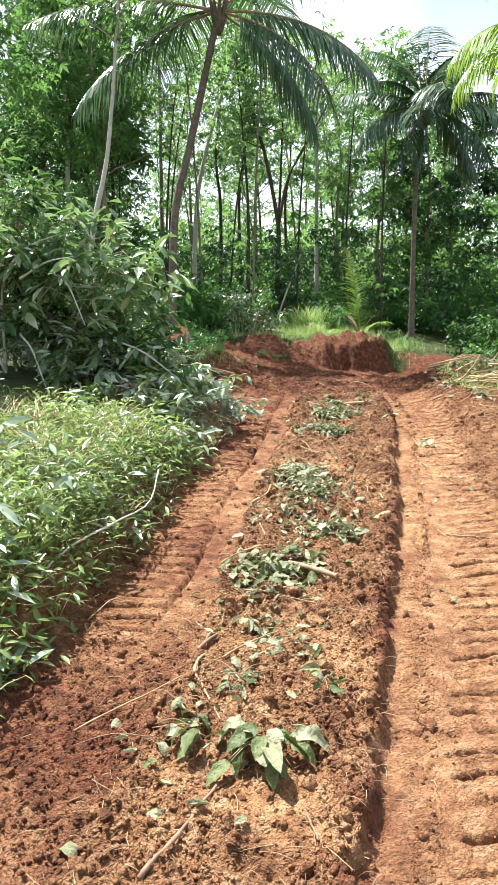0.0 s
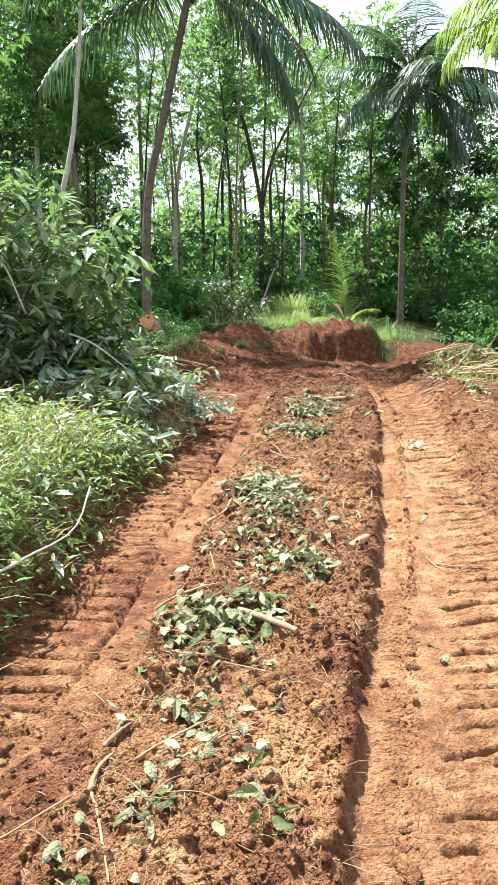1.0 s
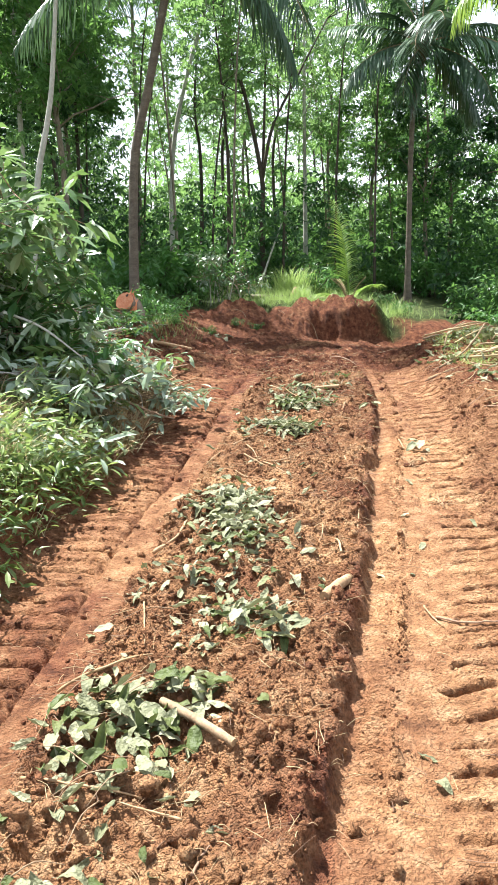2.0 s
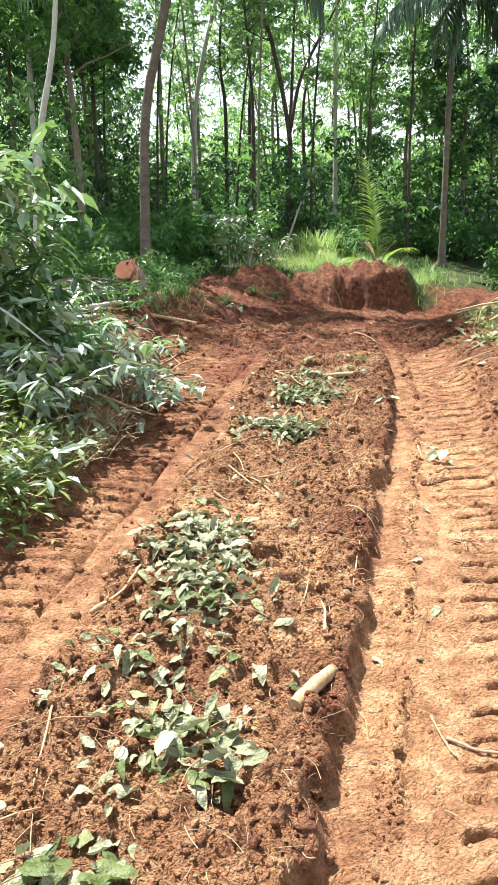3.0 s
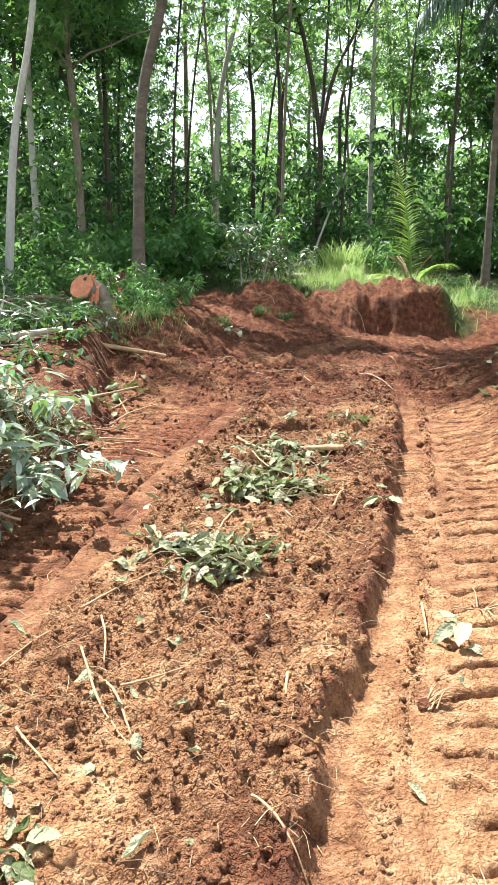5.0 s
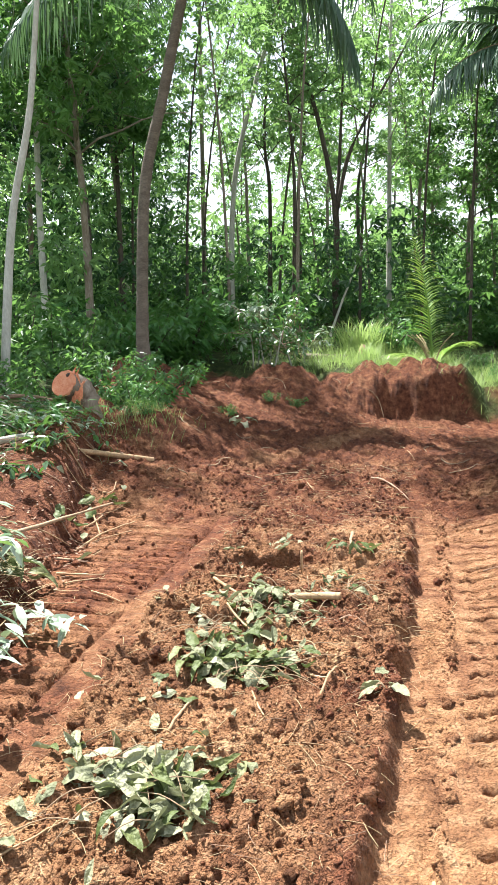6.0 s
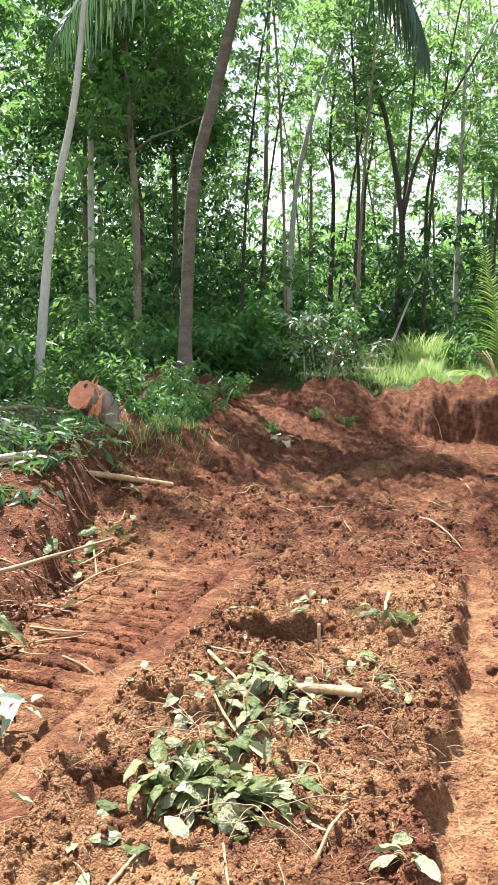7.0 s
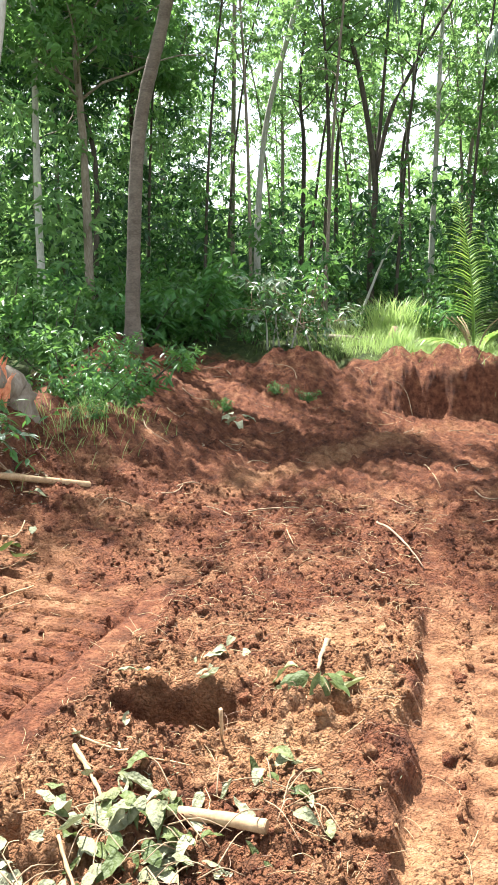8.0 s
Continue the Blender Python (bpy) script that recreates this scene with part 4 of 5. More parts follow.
# ---- felled bush: heap of cut leafy branches ----
def whorls(rng, centres, per, radius, size):
    """Drooping leaves that fan out from each shoot's tip."""
    c = np.repeat(np.asarray(centres, float), per, 0)
    az = rng.uniform(0, 2 * np.pi, len(c))
    d = np.stack([np.cos(az), np.sin(az), rng.uniform(-1.1, 0.35, len(c))], 1)
    return scatter(LANCE_V, LANCE_F, c + rng.standard_normal(c.shape) * radius * 0.22, frames(d, (0, 0, 1), rng, 0.3) * np.array([1.2, 1, 1]).reshape(1, 3, 1), size * rng.uniform(0.6, 1.15, len(c)))


def cut_branch(rng, foot, tip, r0, leaves, size, mat, name="cut_branch", label="felled leafy branch with glossy green leaves", sag=0.2, radius=0.16, lie=1.0):
    foot, tip = np.asarray(foot, float), np.asarray(tip, float)
    ob = thing(name, label, "branch", foot, "felled brush")
    mid = (tip - foot) / 2 + rng.standard_normal(3) * 0.12 + (0, 0, sag)
    pts = curve_points([np.zeros(3), mid, tip - foot], 12)
    g, tips = Geo().add(*tube(pts, np.linspace(r0, r0 * 0.25, 12), 6, 0.05, rng)), []
    for k in range(9):
        i = rng.randint(3, 12)
        d = ((pts[min(i, 11)] - pts[i - 1]) * 5 + rng.standard_normal(3) * 0.6) * (1, 1, lie)
        lp, lr = limb(rng, pts[i], d, rng.uniform(0.3, 0.75), r0 * 0.35, n=6)
        link("twig", Geo().add(*tube(lp, lr, 4)).mesh("twig", M_TWIG_BROWN, True), ob)
        tips += [lp[3], lp[4], lp[5]]
    link("stem", g.mesh("stem", M_PALE_BARK, True), ob)
    v, f = whorls(rng, np.array(tips), max(4, leaves // len(tips)), radius, size)
    link("foliage", fast_mesh("foliage", v, f, mat), ob)
    return ob


for k in range(24):
    fx, fy = R.uniform(-3.6, -1.7), R.uniform(8.7, 10.0)
    top = 1.1 + 0.57 * (-fx) + R.uniform(-0.6, 0.4)
    tx, ty = min(fx + R.uniform(-0.3, 0.5), -1.6), fy + R.uniform(-0.9, 0.4)
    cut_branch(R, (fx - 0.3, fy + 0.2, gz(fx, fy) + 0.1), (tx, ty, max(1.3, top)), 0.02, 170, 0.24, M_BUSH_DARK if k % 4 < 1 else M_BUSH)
for k in range(14):
    fx, fy = R.uniform(-1.9, -1.0), R.uniform(9.2, 10.2)
    cut_branch(R, (fx - 0.4, fy + 0.2, gz(fx, fy) + 0.08), (fx + 0.2, fy - 0.15, gz(fx, fy) + R.uniform(0.03, 0.22)), 0.010, 90, 0.165, M_PALE_BACK if k % 2 else M_SHRUB, label="cut branch with wilting grey-green leaves on the bank", sag=0.03, radius=0.1, lie=0.15)
# tips at or below 2.4 m take the darker copy, painting the bush's inner shade
for tx, ty, tz in ((-1.08, 10.0, 2.85), (-1.2, 9.8, 2.6), (-1.05, 10.2, 2.2), (-1.3, 9.7, 2.95), (-1.15, 10.1, 1.9), (-1.5, 9.6, 3.1), (-1.6, 9.4, 2.7), (-1.25, 10.0, 1.7)):
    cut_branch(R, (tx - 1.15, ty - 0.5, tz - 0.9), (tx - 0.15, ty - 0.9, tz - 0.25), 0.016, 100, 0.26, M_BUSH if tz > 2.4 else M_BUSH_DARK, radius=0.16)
for k in range(9):
    fx, fy = R.uniform(-2.7, -1.5), R.uniform(9.0, 9.8)
    cut_branch(R, (fx - 0.4, fy + 0.5, gz(fx, fy) + 0.1), (fx + 0.1, fy - 0.2, gz(fx, fy) + R.uniform(0.15, 0.45)), 0.016, 130, 0.2, M_BUSH if k % 2 else M_PALE_BACK, radius=0.18, lie=0.35)

for k in range(9):
    x, y, z = R.uniform(-2.9, -1.5), R.uniform(8.4, 9.3), R.uniform(1.5, 2.5)
    dx, dz = R.uniform(0.3, 0.8), R.uniform(-0.8, 0.5)
    p = curve_points([(0, 0, 0), (0.5 * dx, -0.1, 0.5 * dz + R.uniform(0.05, 0.2)), (dx, -0.15, dz)], 12)
    o = tagged(new("bare_branch", Geo().add(*tube(p, np.linspace(0.014, 0.006, 12), 7, 0.1, R)).mesh("bare_branch", M_PALE_BARK, True)), "bare pale branch in the felled bush", "branch", "felled brush")
    o.location = (x, y, z)

# wilted leaves, straw and short cut stems spilling down the bank
for k in range(4):
    fy = R.uniform(8.9, 9.9)
    fx = x_bank(fy) - R.uniform(0.15, 0.75)
    cut_branch(R, (fx - 0.25, fy + 0.15, gz(fx - 0.25, fy + 0.15) + 0.06), (fx + 0.2, fy - 0.1, gz(fx + 0.2, fy - 0.1) + R.uniform(0.03, 0.12)), 0.009, 90, 0.15, M_PALE_BACK, label="cut branch with wilting grey-green leaves on the bank", sag=0.04, radius=0.1, lie=0.12)
for k in range(14):
    fy = R.uniform(7.9, 9.5)
    fx = x_bank(fy) - R.uniform(0.35, 1.3)
    cut_branch(R, (fx - 0.3, fy + 0.15, gz(fx - 0.3, fy + 0.15) + 0.1), (fx + 0.15, fy - 0.15, gz(fx + 0.15, fy - 0.15) + R.uniform(0.05, 0.2)), 0.010, 80, 0.17, (M_PALE_BACK, M_BUSH, M_GRASS)[k % 3], label="cut branch with wilting grey-green leaves on the bank", sag=0.05, radius=0.1, lie=0.2)
x, y = tussocks(190, 18, 7.2, 10.2, 0.4)
grass("flattened_straw", "flattened dry straw spilling down the bank", x, y, R.uniform(0.12, 0.3, len(x)), M_STRAW, R, 2.2)


# ---- loose soil ----
def crumbs(name, count, size, template, seed, label, jag):
    rng = np.random.RandomState(seed)
    x, y = rng.uniform(-1.75, 3.0, count * 4), 1.4 + 12.2 * rng.uniform(0, 1, count * 4) ** 1.15
    xr, xi, xb, wob, strip, right, left, bank, back = zones(x, y)
    lip = np.exp(-((x - xr + 0.06) / 0.05) ** 2)
    rut = right * np.exp(-((x - xr - 0.19) / 0.03) ** 2)
    p = 0.75 * strip + 0.8 * lip + 0.9 * rut + 0.45 * (1 - strip) * (1 - right) * (1 - left) * (1 - bank) + 0.05 * right * step(0.3, 0.5, x - xr) + 0.02 * right + 0.08 * left
    p = p * (0.35 + 0.9 * step(-0.35, 0.4, perlin(x * 2.2, y * 2.2, seed + 3)))
    p = p * (1 - 0.9 * np.exp(-((x - xr - 0.01) / 0.04) ** 2))
    p = p * (np.hypot((x - HOLE[0]) / HOLE[3], (y - HOLE[1]) / HOLE[4]) > 1.05)
    keep = np.flatnonzero(rng.uniform(0, 1, len(x)) < p)[:count]
    x, y = x[keep], y[keep]
    s = size * np.exp(np.clip(rng.standard_normal(len(x)) * 0.5, -1, 0.9))
    z = ground_height(x, y) - 0.05 * s
    d = rng.standard_normal((len(x), 3))
    tv, tf = template
    b = frames(d, (0.3, 0.2, 1.0))
    b *= rng.uniform(0.7, 1.25, (len(x), 3, 1))
    v, f = scatter(tv, tf, np.stack([x, y, z], 1), b, s)
    v = v.reshape(len(x), -1, 3)
    v += rng.standard_normal(v.shape) * (s * jag)[:, None, None]
    me = fast_mesh(name, v.reshape(-1, 3), f, M_SOIL, True)
    dry, veg, loose = soil_state(x, y)
    put_soil(me, np.repeat(dry + rng.uniform(-0.35, 0.3, len(x)), len(tv)), np.zeros(len(x) * len(tv)), np.full(len(x) * len(tv), 0.55))
    return tagged(link(name, me), label, "soil", kind="stuff")


OCTA_V = np.array([(1, 0, 0), (-1, 0, 0), (0, 1, 0), (0, -1, 0), (0, 0, 1), (0, 0, -1)]) * 1.0
OCTA_F = [(0, 2, 4), (2, 1, 4), (1, 3, 4), (3, 0, 4), (2, 0, 5), (1, 2, 5), (3, 1, 5), (0, 3, 5)]


def round_lump():
    bm = bmesh.new()
    bmesh.ops.create_cube(bm, size=2.0)
    bmesh.ops.subdivide_edges(bm, edges=bm.edges[:], cuts=1, use_grid_fill=True)
    v = np.array([vert.co.normalized()[:] for vert in bm.verts])
    f = [[q.index for q in face.verts] for face in bm.faces]
    bm.free()
    return v, f


crumbs("soil_crumbs", 50000, 0.0065, (OCTA_V, OCTA_F), 100, "loose crumbs of red and tan soil", 0.13)
crumbs("soil_clods", 5200, 0.0125, round_lump(), 200, "larger clods of red soil on the churned strip", 0.2)


# ---- fallen leaves ----
def leaf_mesh(name, width, curl, fold, mat, seed):
    """A single broad leaf one unit long, crumpled, with a bend and a short stalk."""
    rng = np.random.RandomState(seed)
    t = np.array([0, 0.08, 0.2, 0.33, 0.47, 0.61, 0.75, 0.88, 1.0])
    w = width * np.array([0.03, 0.46, 0.83, 1.0, 1.03, 0.97, 0.8, 0.5, 0.02])
    rows = []
    bend = 0.14 * rng.standard_normal()
    freq, phase = rng.uniform(1.2, 2.6, 5), rng.uniform(0, 6.28, 5)
    twist = 0.5 * rng.standard_normal()
    for a, b in zip(t, w):
        z = curl * (a - 0.3) ** 2 - 0.1 * curl + 0.05 * math.sin(7 * a + phase[2])
        for k, s in enumerate((-1.0, -0.5, 0.0, 0.5, 1.0)):
            ripple = 0.2 * math.sin(6.28 * freq[k] * a + phase[k])
            rows.append((b * s * 0.95 + bend * a * a, a, z + b * (fold * abs(s) ** 1.5 + ripple * abs(s) + twist * s * (a - 0.4))))
    f = []
    for i in range(len(t) - 1):
        for j in range(4):
            k = i * 5 + j
            f.append((k, k + 1, k + 6, k + 5))
    g = Geo().add(rows, f)
    g.add(*tube([(0, -0.16, 0.02), (0, -0.06, 0), (0, 0.02, 0)], [0.009, 0.009, 0.009], 3, caps=False))
    return g.mesh(name, mat, True)


PALE_LEAVES = [leaf_mesh("leaf", w, c, f, M_WILT, 300 + i) for i, (w, c, f) in enumerate([(0.27, -0.9, 0.35), (0.22, 1.0, 0.7), (0.29, -1.2, -0.5), (0.17, 0.6, 1.1), (0.27, -0.5, 0.2)])]
GREEN_LEAVES = [leaf_mesh("leaf", w, c, f, M_CUT_LEAF, 320 + i) for i, (w, c, f) in enumerate([(0.25, -0.8, 0.3), (0.2, -1.3, 0.6), (0.27, -0.5, -0.35), (0.16, 0.9, 1.0)])]


FRESH_LEAVES = [leaf_mesh("leaf", w, c, f, m, 340 + i) for i, (w, c, f, m) in enumerate([(0.28, -0.9, 0.3, M_CUT_LEAF), (0.24, -1.2, 0.45, M_WILT), (0.29, -0.6, -0.3, M_WILT), (0.26, -0.8, 0.3, M_CUT_LEAF)])]


def lay_leaf(rng, parent, base, x, y, lift, size, meshes, tilt=0.35, az=None, pitch=0.0):
    ob = new("leaf", meshes[rng.randint(len(meshes))])
    ob.parent = parent
    az = rng.uniform(0, 360) if az is None else az
    m = pose(x - base[0], y - base[1], gz(x, y) + 0.022 + lift - base[2], math.degrees(rng.normal(0, tilt)) + pitch, math.degrees(rng.normal(0, tilt)), az)
    ob.matrix_basis = m @ Matrix.Scale(size * rng.uniform(0.55, 1.0), 4)
    return ob


def leaf_pile(rng, label, spots, size, green=0.2, height=0.06, sprigs=3):
    """A low heap of cut leaves: spots are (x, y, half width, half depth, number)."""
    x0, y0 = spots[0][:2]
    base = (x0, y0, gz(x0, y0))
    ob = thing("leaf_pile", label, "leaves", base, "leaf heaps on the track")
    for x, y, sx, sy, n in spots:
        for k in range(int(n * 2.5)):
            px, py = x + rng.normal(0, sx), y + rng.normal(0, sy)
            h = height * math.exp(-((px - x) / sx) ** 2 - ((py - y) / sy) ** 2) * rng.uniform(0, 1)
            lay_leaf(rng, ob, base, px, py, h, size * 0.98, GREEN_LEAVES if rng.uniform() < green * 1.1 else PALE_LEAVES, 0.24)
        for k in range(sprigs):
            a = rng.uniform(0, 6.28)
            px, py = x + rng.normal(0, sx * 0.7), y + rng.normal(0, sy * 0.7)
            ln = rng.uniform(0.12, 0.3)
            q = [(px - x0, py - y0, gz(px, py) - base[2] + 0.03), (px - x0 + ln * 0.5 * math.cos(a), py - y0 + ln * 0.5 * math.sin(a), gz(px, py) - base[2] + 0.07), (px - x0 + ln * math.cos(a), py - y0 + ln * math.sin(a), gz(px, py) - base[2] + 0.05)]
            link("twig", Geo().add(*tube(curve_points(q, 7), np.linspace(0.0026, 0.0012, 7), 5)).mesh("twig", M_TWIG, True), ob)
    return ob


def leafy_sprig(rng, label, x, y, n, size, az0, spread_deg, meshes, reach=0.16):
    """A cut shoot lying on the soil, its leaves fanned out round the stem."""
    base = (x, y, gz(x, y))
    ob = thing("leafy_sprig", label, "leaves", base, "leaf heaps on the track")
    for k in range(n):
        az = az0 + spread_deg * ((k + 0.5) / n - 0.5) + rng.normal(0, 12)
        r = reach * rng.uniform(0.05, 1.0)
        px, py = x - r * math.sin(radians(az)), y + r * math.cos(radians(az))
        lay_leaf(rng, ob, base, px, py, 0.035 * (1 - r / reach) + 0.02, size * 1.2, meshes, 0.3, az, -8)
    for k in range(4):
        az = radians(az0 + rng.uniform(-0.5, 0.5) * spread_deg)
        q = [(0, 0, 0.03), (-0.5 * reach * math.sin(az), 0.5 * reach * math.cos(az), 0.06), (-1.1 * reach * math.sin(az), 1.1 * reach * math.cos(az), 0.04)]
        link("stalk", Geo().add(*tube(curve_points(q, 6), np.linspace(0.003, 0.0012, 6), 5)).mesh("stalk", M_TWIG, True), ob)
    return ob


L = np.random.RandomState(17)
leafy_sprig(L, "fresh green leafy shoot lying on churned soil", 0.04, 2.54, 22, 0.13, 180, 250, FRESH_LEAVES, 0.2)
leafy_sprig(L, "fresh green leafy shoot lying on churned soil", -0.2, 2.62, 9, 0.11, 110, 200, FRESH_LEAVES, 0.13)
leaf_pile(L, "heap of wilting green leaves and a cut stem", [(0.08, 4.26, 0.13, 0.13, 34), (0.28, 4.46, 0.13, 0.10, 18), (0.02, 4.42, 0.1, 0.1, 12)], 0.12, 0.45, 0.08, 4)
leaf_pile(L, "few pale cut leaves strewn among straw", [(0.0, 3.62, 0.14, 0.1, 8), (0.1, 3.3, 0.14, 0.1, 8), (-0.06, 3.05, 0.1, 0.08, 6), (0.1, 3.95, 0.12, 0.1, 7), (-0.3, 2.75, 0.12, 0.1, 4)], 0.095, 0.2, 0.02, 4)
leaf_pile(L, "scattered cut leaves beside a small log", [(0.56, 4.93, 0.12, 0.12, 16), (0.44, 5.05, 0.15, 0.1, 8)], 0.11, 0.35, 0.05, 2)
leaf_pile(L, "dense heap of pale grey-green cut leaves", [(0.41, 6.45, 0.13, 0.19, 80), (0.46, 5.95, 0.11, 0.17, 52), (0.30, 5.47, 0.16, 0.12, 10)], 0.10, 0.15, 0.06, 1)
leaf_pile(L, "pale dried leaves strewn over the track", [(0.24, 5.2, 0.2, 0.15, 9), (0.55, 5.1, 0.12, 0.12, 6), (0.70, 5.33, 0.1, 0.05, 3)], 0.10, 0.2, 0.03, 1)
leaf_pile(L, "tangled heap of wilting leaves and thin stalks", [(0.88, 8.37, 0.11, 0.11, 52), (0.66, 8.42, 0.12, 0.08, 16), (0.86, 8.2, 0.1, 0.06, 8)], 0.115, 0.3, 0.07, 6)
leaf_pile(L, "cut green leaves heaped at the edge of a hole", [(0.96, 9.22, 0.11, 0.09, 38), (1.12, 9.14, 0.09, 0.06, 12)], 0.115, 0.6, 0.09, 10)
leaf_pile(L, "leaves and stalks beside the hole", [(1.02, 9.80, 0.14, 0.12, 18), (1.2, 9.72, 0.10, 0.08, 7), (1.4, 9.95, 0.1, 0.1, 6), (0.9, 9.55, 0.1, 0.08, 5)], 0.11, 0.55, 0.07, 11)
leafy_sprig(L, "pale crumpled leaf cluster at the track's edge", 1.62, 8.95, 5, 0.10, 150, 300, PALE_LEAVES, 0.05)
leafy_sprig(L, "small uprooted plant with drooping leaves", 1.48, 10.68, 8, 0.12, 180, 260, GREEN_LEAVES, 0.09)
leafy_sprig(L, "wilted leaf cluster on the crawler track", 1.86, 7.88, 5, 0.10, 90, 200, PALE_LEAVES, 0.06)
leafy_sprig(L, "wilted dark leaf cluster on the soil", 0.30, 2.97, 6, 0.075, 180, 300, GREEN_LEAVES, 0.05)
leafy_sprig(L, "leaves fallen on the cut bank", -0.50, 11.8, 7, 0.15, 200, 300, GREEN_LEAVES, 0.12)
leafy_sprig(L, "leaves fallen on the cut bank", -0.62, 11.35, 4, 0.15, 200, 200, GREEN_LEAVES, 0.08)
leafy_sprig(L, "green leaves lying at the foot of the bank", -0.50, 10.15, 14, 0.17, 190, 260, GREEN_LEAVES, 0.2)
leafy_sprig(L, "pale leaves lying on the spoil slope", -0.05, 16.3, 7, 0.16, 160, 300, PALE_LEAVES, 0.12)

# single leaves dropped along the strip
for k in range(190):
    y = L.uniform(2.0, 11.0)
    x = x_inner(y) + (x_right(y) - x_inner(y)) * np.clip(L.normal(0.36, 0.2), 0.02, 1.0)
    b = (float(x), y, gz(x, y))
    m = PALE_LEAVES[L.randint(len(PALE_LEAVES))]
    o = tagged(new("fallen_leaf", m), "single pale dried leaf lying on the soil", "leaf", "fallen leaves")
    o.matrix_basis = pose(b[0], b[1], b[2] + 0.012, math.degrees(L.normal(0, 0.3)), math.degrees(L.normal(0, 0.3)), L.uniform(0, 360)) @ Matrix.Scale(L.uniform(0.04, 0.095), 4)

# chopped straw, rootlets and bark shreds
n = 4400
y = 1.6 + 12 * L.uniform(0, 1, n)
x = x_inner(y) + (x_right(y) - x_inner(y)) * np.where(L.uniform(0, 1, n) < 0.75, L.uniform(-0.1, 1.05, n), L.uniform(-0.9, 2.0, n))
z = ground_height(x, y)
g = Geo()
for k in range(n):
    a, ln, b = L.uniform(0, 6.28), 0.025 + 0.12 * L.uniform() ** 2, L.normal(0, 0.3)
    c, s = math.cos(a), math.sin(a)
    p = curve_points([(0, 0, 0), (0.5 * ln * c - b * 0.2 * ln * s, 0.5 * ln * s + b * 0.2 * ln * c, L.uniform(0.0, 0.012)), (ln * c, ln * s, L.uniform(-0.01, 0.012))], 5) + (x[k], y[k], z[k] + 0.009)
    g.add(*tube(p, L.uniform(0.0006, 0.0014), 4, caps=False), slot=int(L.uniform() * 2.6))
tagged(link("straw_litter", g.mesh("straw_litter", [M_STRAW, M_LOG, M_TWIG_BROWN], True)), "chopped straw and rootlets strewn on the soil", "litter", kind="stuff")


# ---- sticks ----
def stick(rng, r, pts, mat, label, name="stick", lift=0.008, zs=None):
    z = [gz(*p) for p in pts] if zs is None else zs
    r = r * 0.82
    p3 = np.array([(x, y, h + r * 0.8 + lift) for (x, y), h in zip(pts, z)])
    o = p3.mean(0)
    c = curve_points(p3 - o, 14)
    # lay it over the ground, not through it
    ground_z = ground_height(c[:, 0] + o[0], c[:, 1] + o[1]) - o[2]
    line = np.polyval(np.polyfit(np.linspace(0, 1, 14), np.maximum(c[:, 2], ground_z), 2), np.linspace(0, 1, 14))
    if zs is None:
        c[:, 2] = np.maximum(line, ground_z - r * 0.2) * 0.6 + line * 0.4
    c += rng.standard_normal(c.shape) * r * 0.14
    rad = np.linspace(r, r * 0.5, 14) * (1 + 0.09 * rng.standard_normal(14))
    ob = tagged(new(name, Geo().add(*tube(c, rad, 7, 0.1, rng)).mesh(name, mat, True)), label, "stick", "sticks on the track")
    ob.location = o
    return ob


STICKS_A = [
    (0.012, 'b', (-0.34, 1.89), (-0.25, 2.05), (-0.13, 2.34)), (0.006, 'p', (-0.73, 2.75), (-0.46, 2.98), (-0.16, 3.35)), (0.008, 'p', (-0.26, 3.13), (-0.21, 2.99), (-0.13, 2.71)),
    (0.006, 'b', (0.18, 2.17), (0.21, 2.07)), (0.008, 'p', (-0.21, 4.60), (-0.03, 4.60), (0.14, 4.73)), (0.007, 'p', (-0.19, 4.05), (0.02, 3.94), (0.21, 3.92)),
    (0.006, 'b', (0.38, 3.64), (0.42, 3.75)), (0.014, 'b', (-0.27, 3.41), (-0.23, 3.44), (-0.18, 3.51)), (0.008, 'p', (-0.15, 3.34), (-0.03, 3.38), (0.13, 3.50)),
]
STICKS_B = [
    (0.008, 'p', (0.00, 3.28), (0.14, 3.38), (0.29, 3.49)), (0.012, 'p', (-0.27, 3.13), (-0.26, 3.27), (-0.23, 3.37)), (0.006, 'p', (0.04, 5.22), (0.10, 4.81)), (0.006, 'p', (0.34, 3.82), (0.15, 3.86)),
    (0.013, 'p', (-0.01, 5.93), (0.11, 6.03), (0.15, 6.27)), (0.009, 'p', (0.98, 5.57), (0.99, 5.74), (0.98, 5.88)), (0.006, 'p', (0.47, 7.55), (0.65, 7.21), (0.82, 7.03)),
    (0.006, 'p', (1.12, 6.02), (1.15, 6.21), (1.18, 6.36)), (0.005, 'p', (1.15, 6.88), (1.24, 6.77), (1.31, 6.69)), (0.006, 'p', (0.42, 7.08), (0.49, 7.03), (0.60, 6.93)),
]
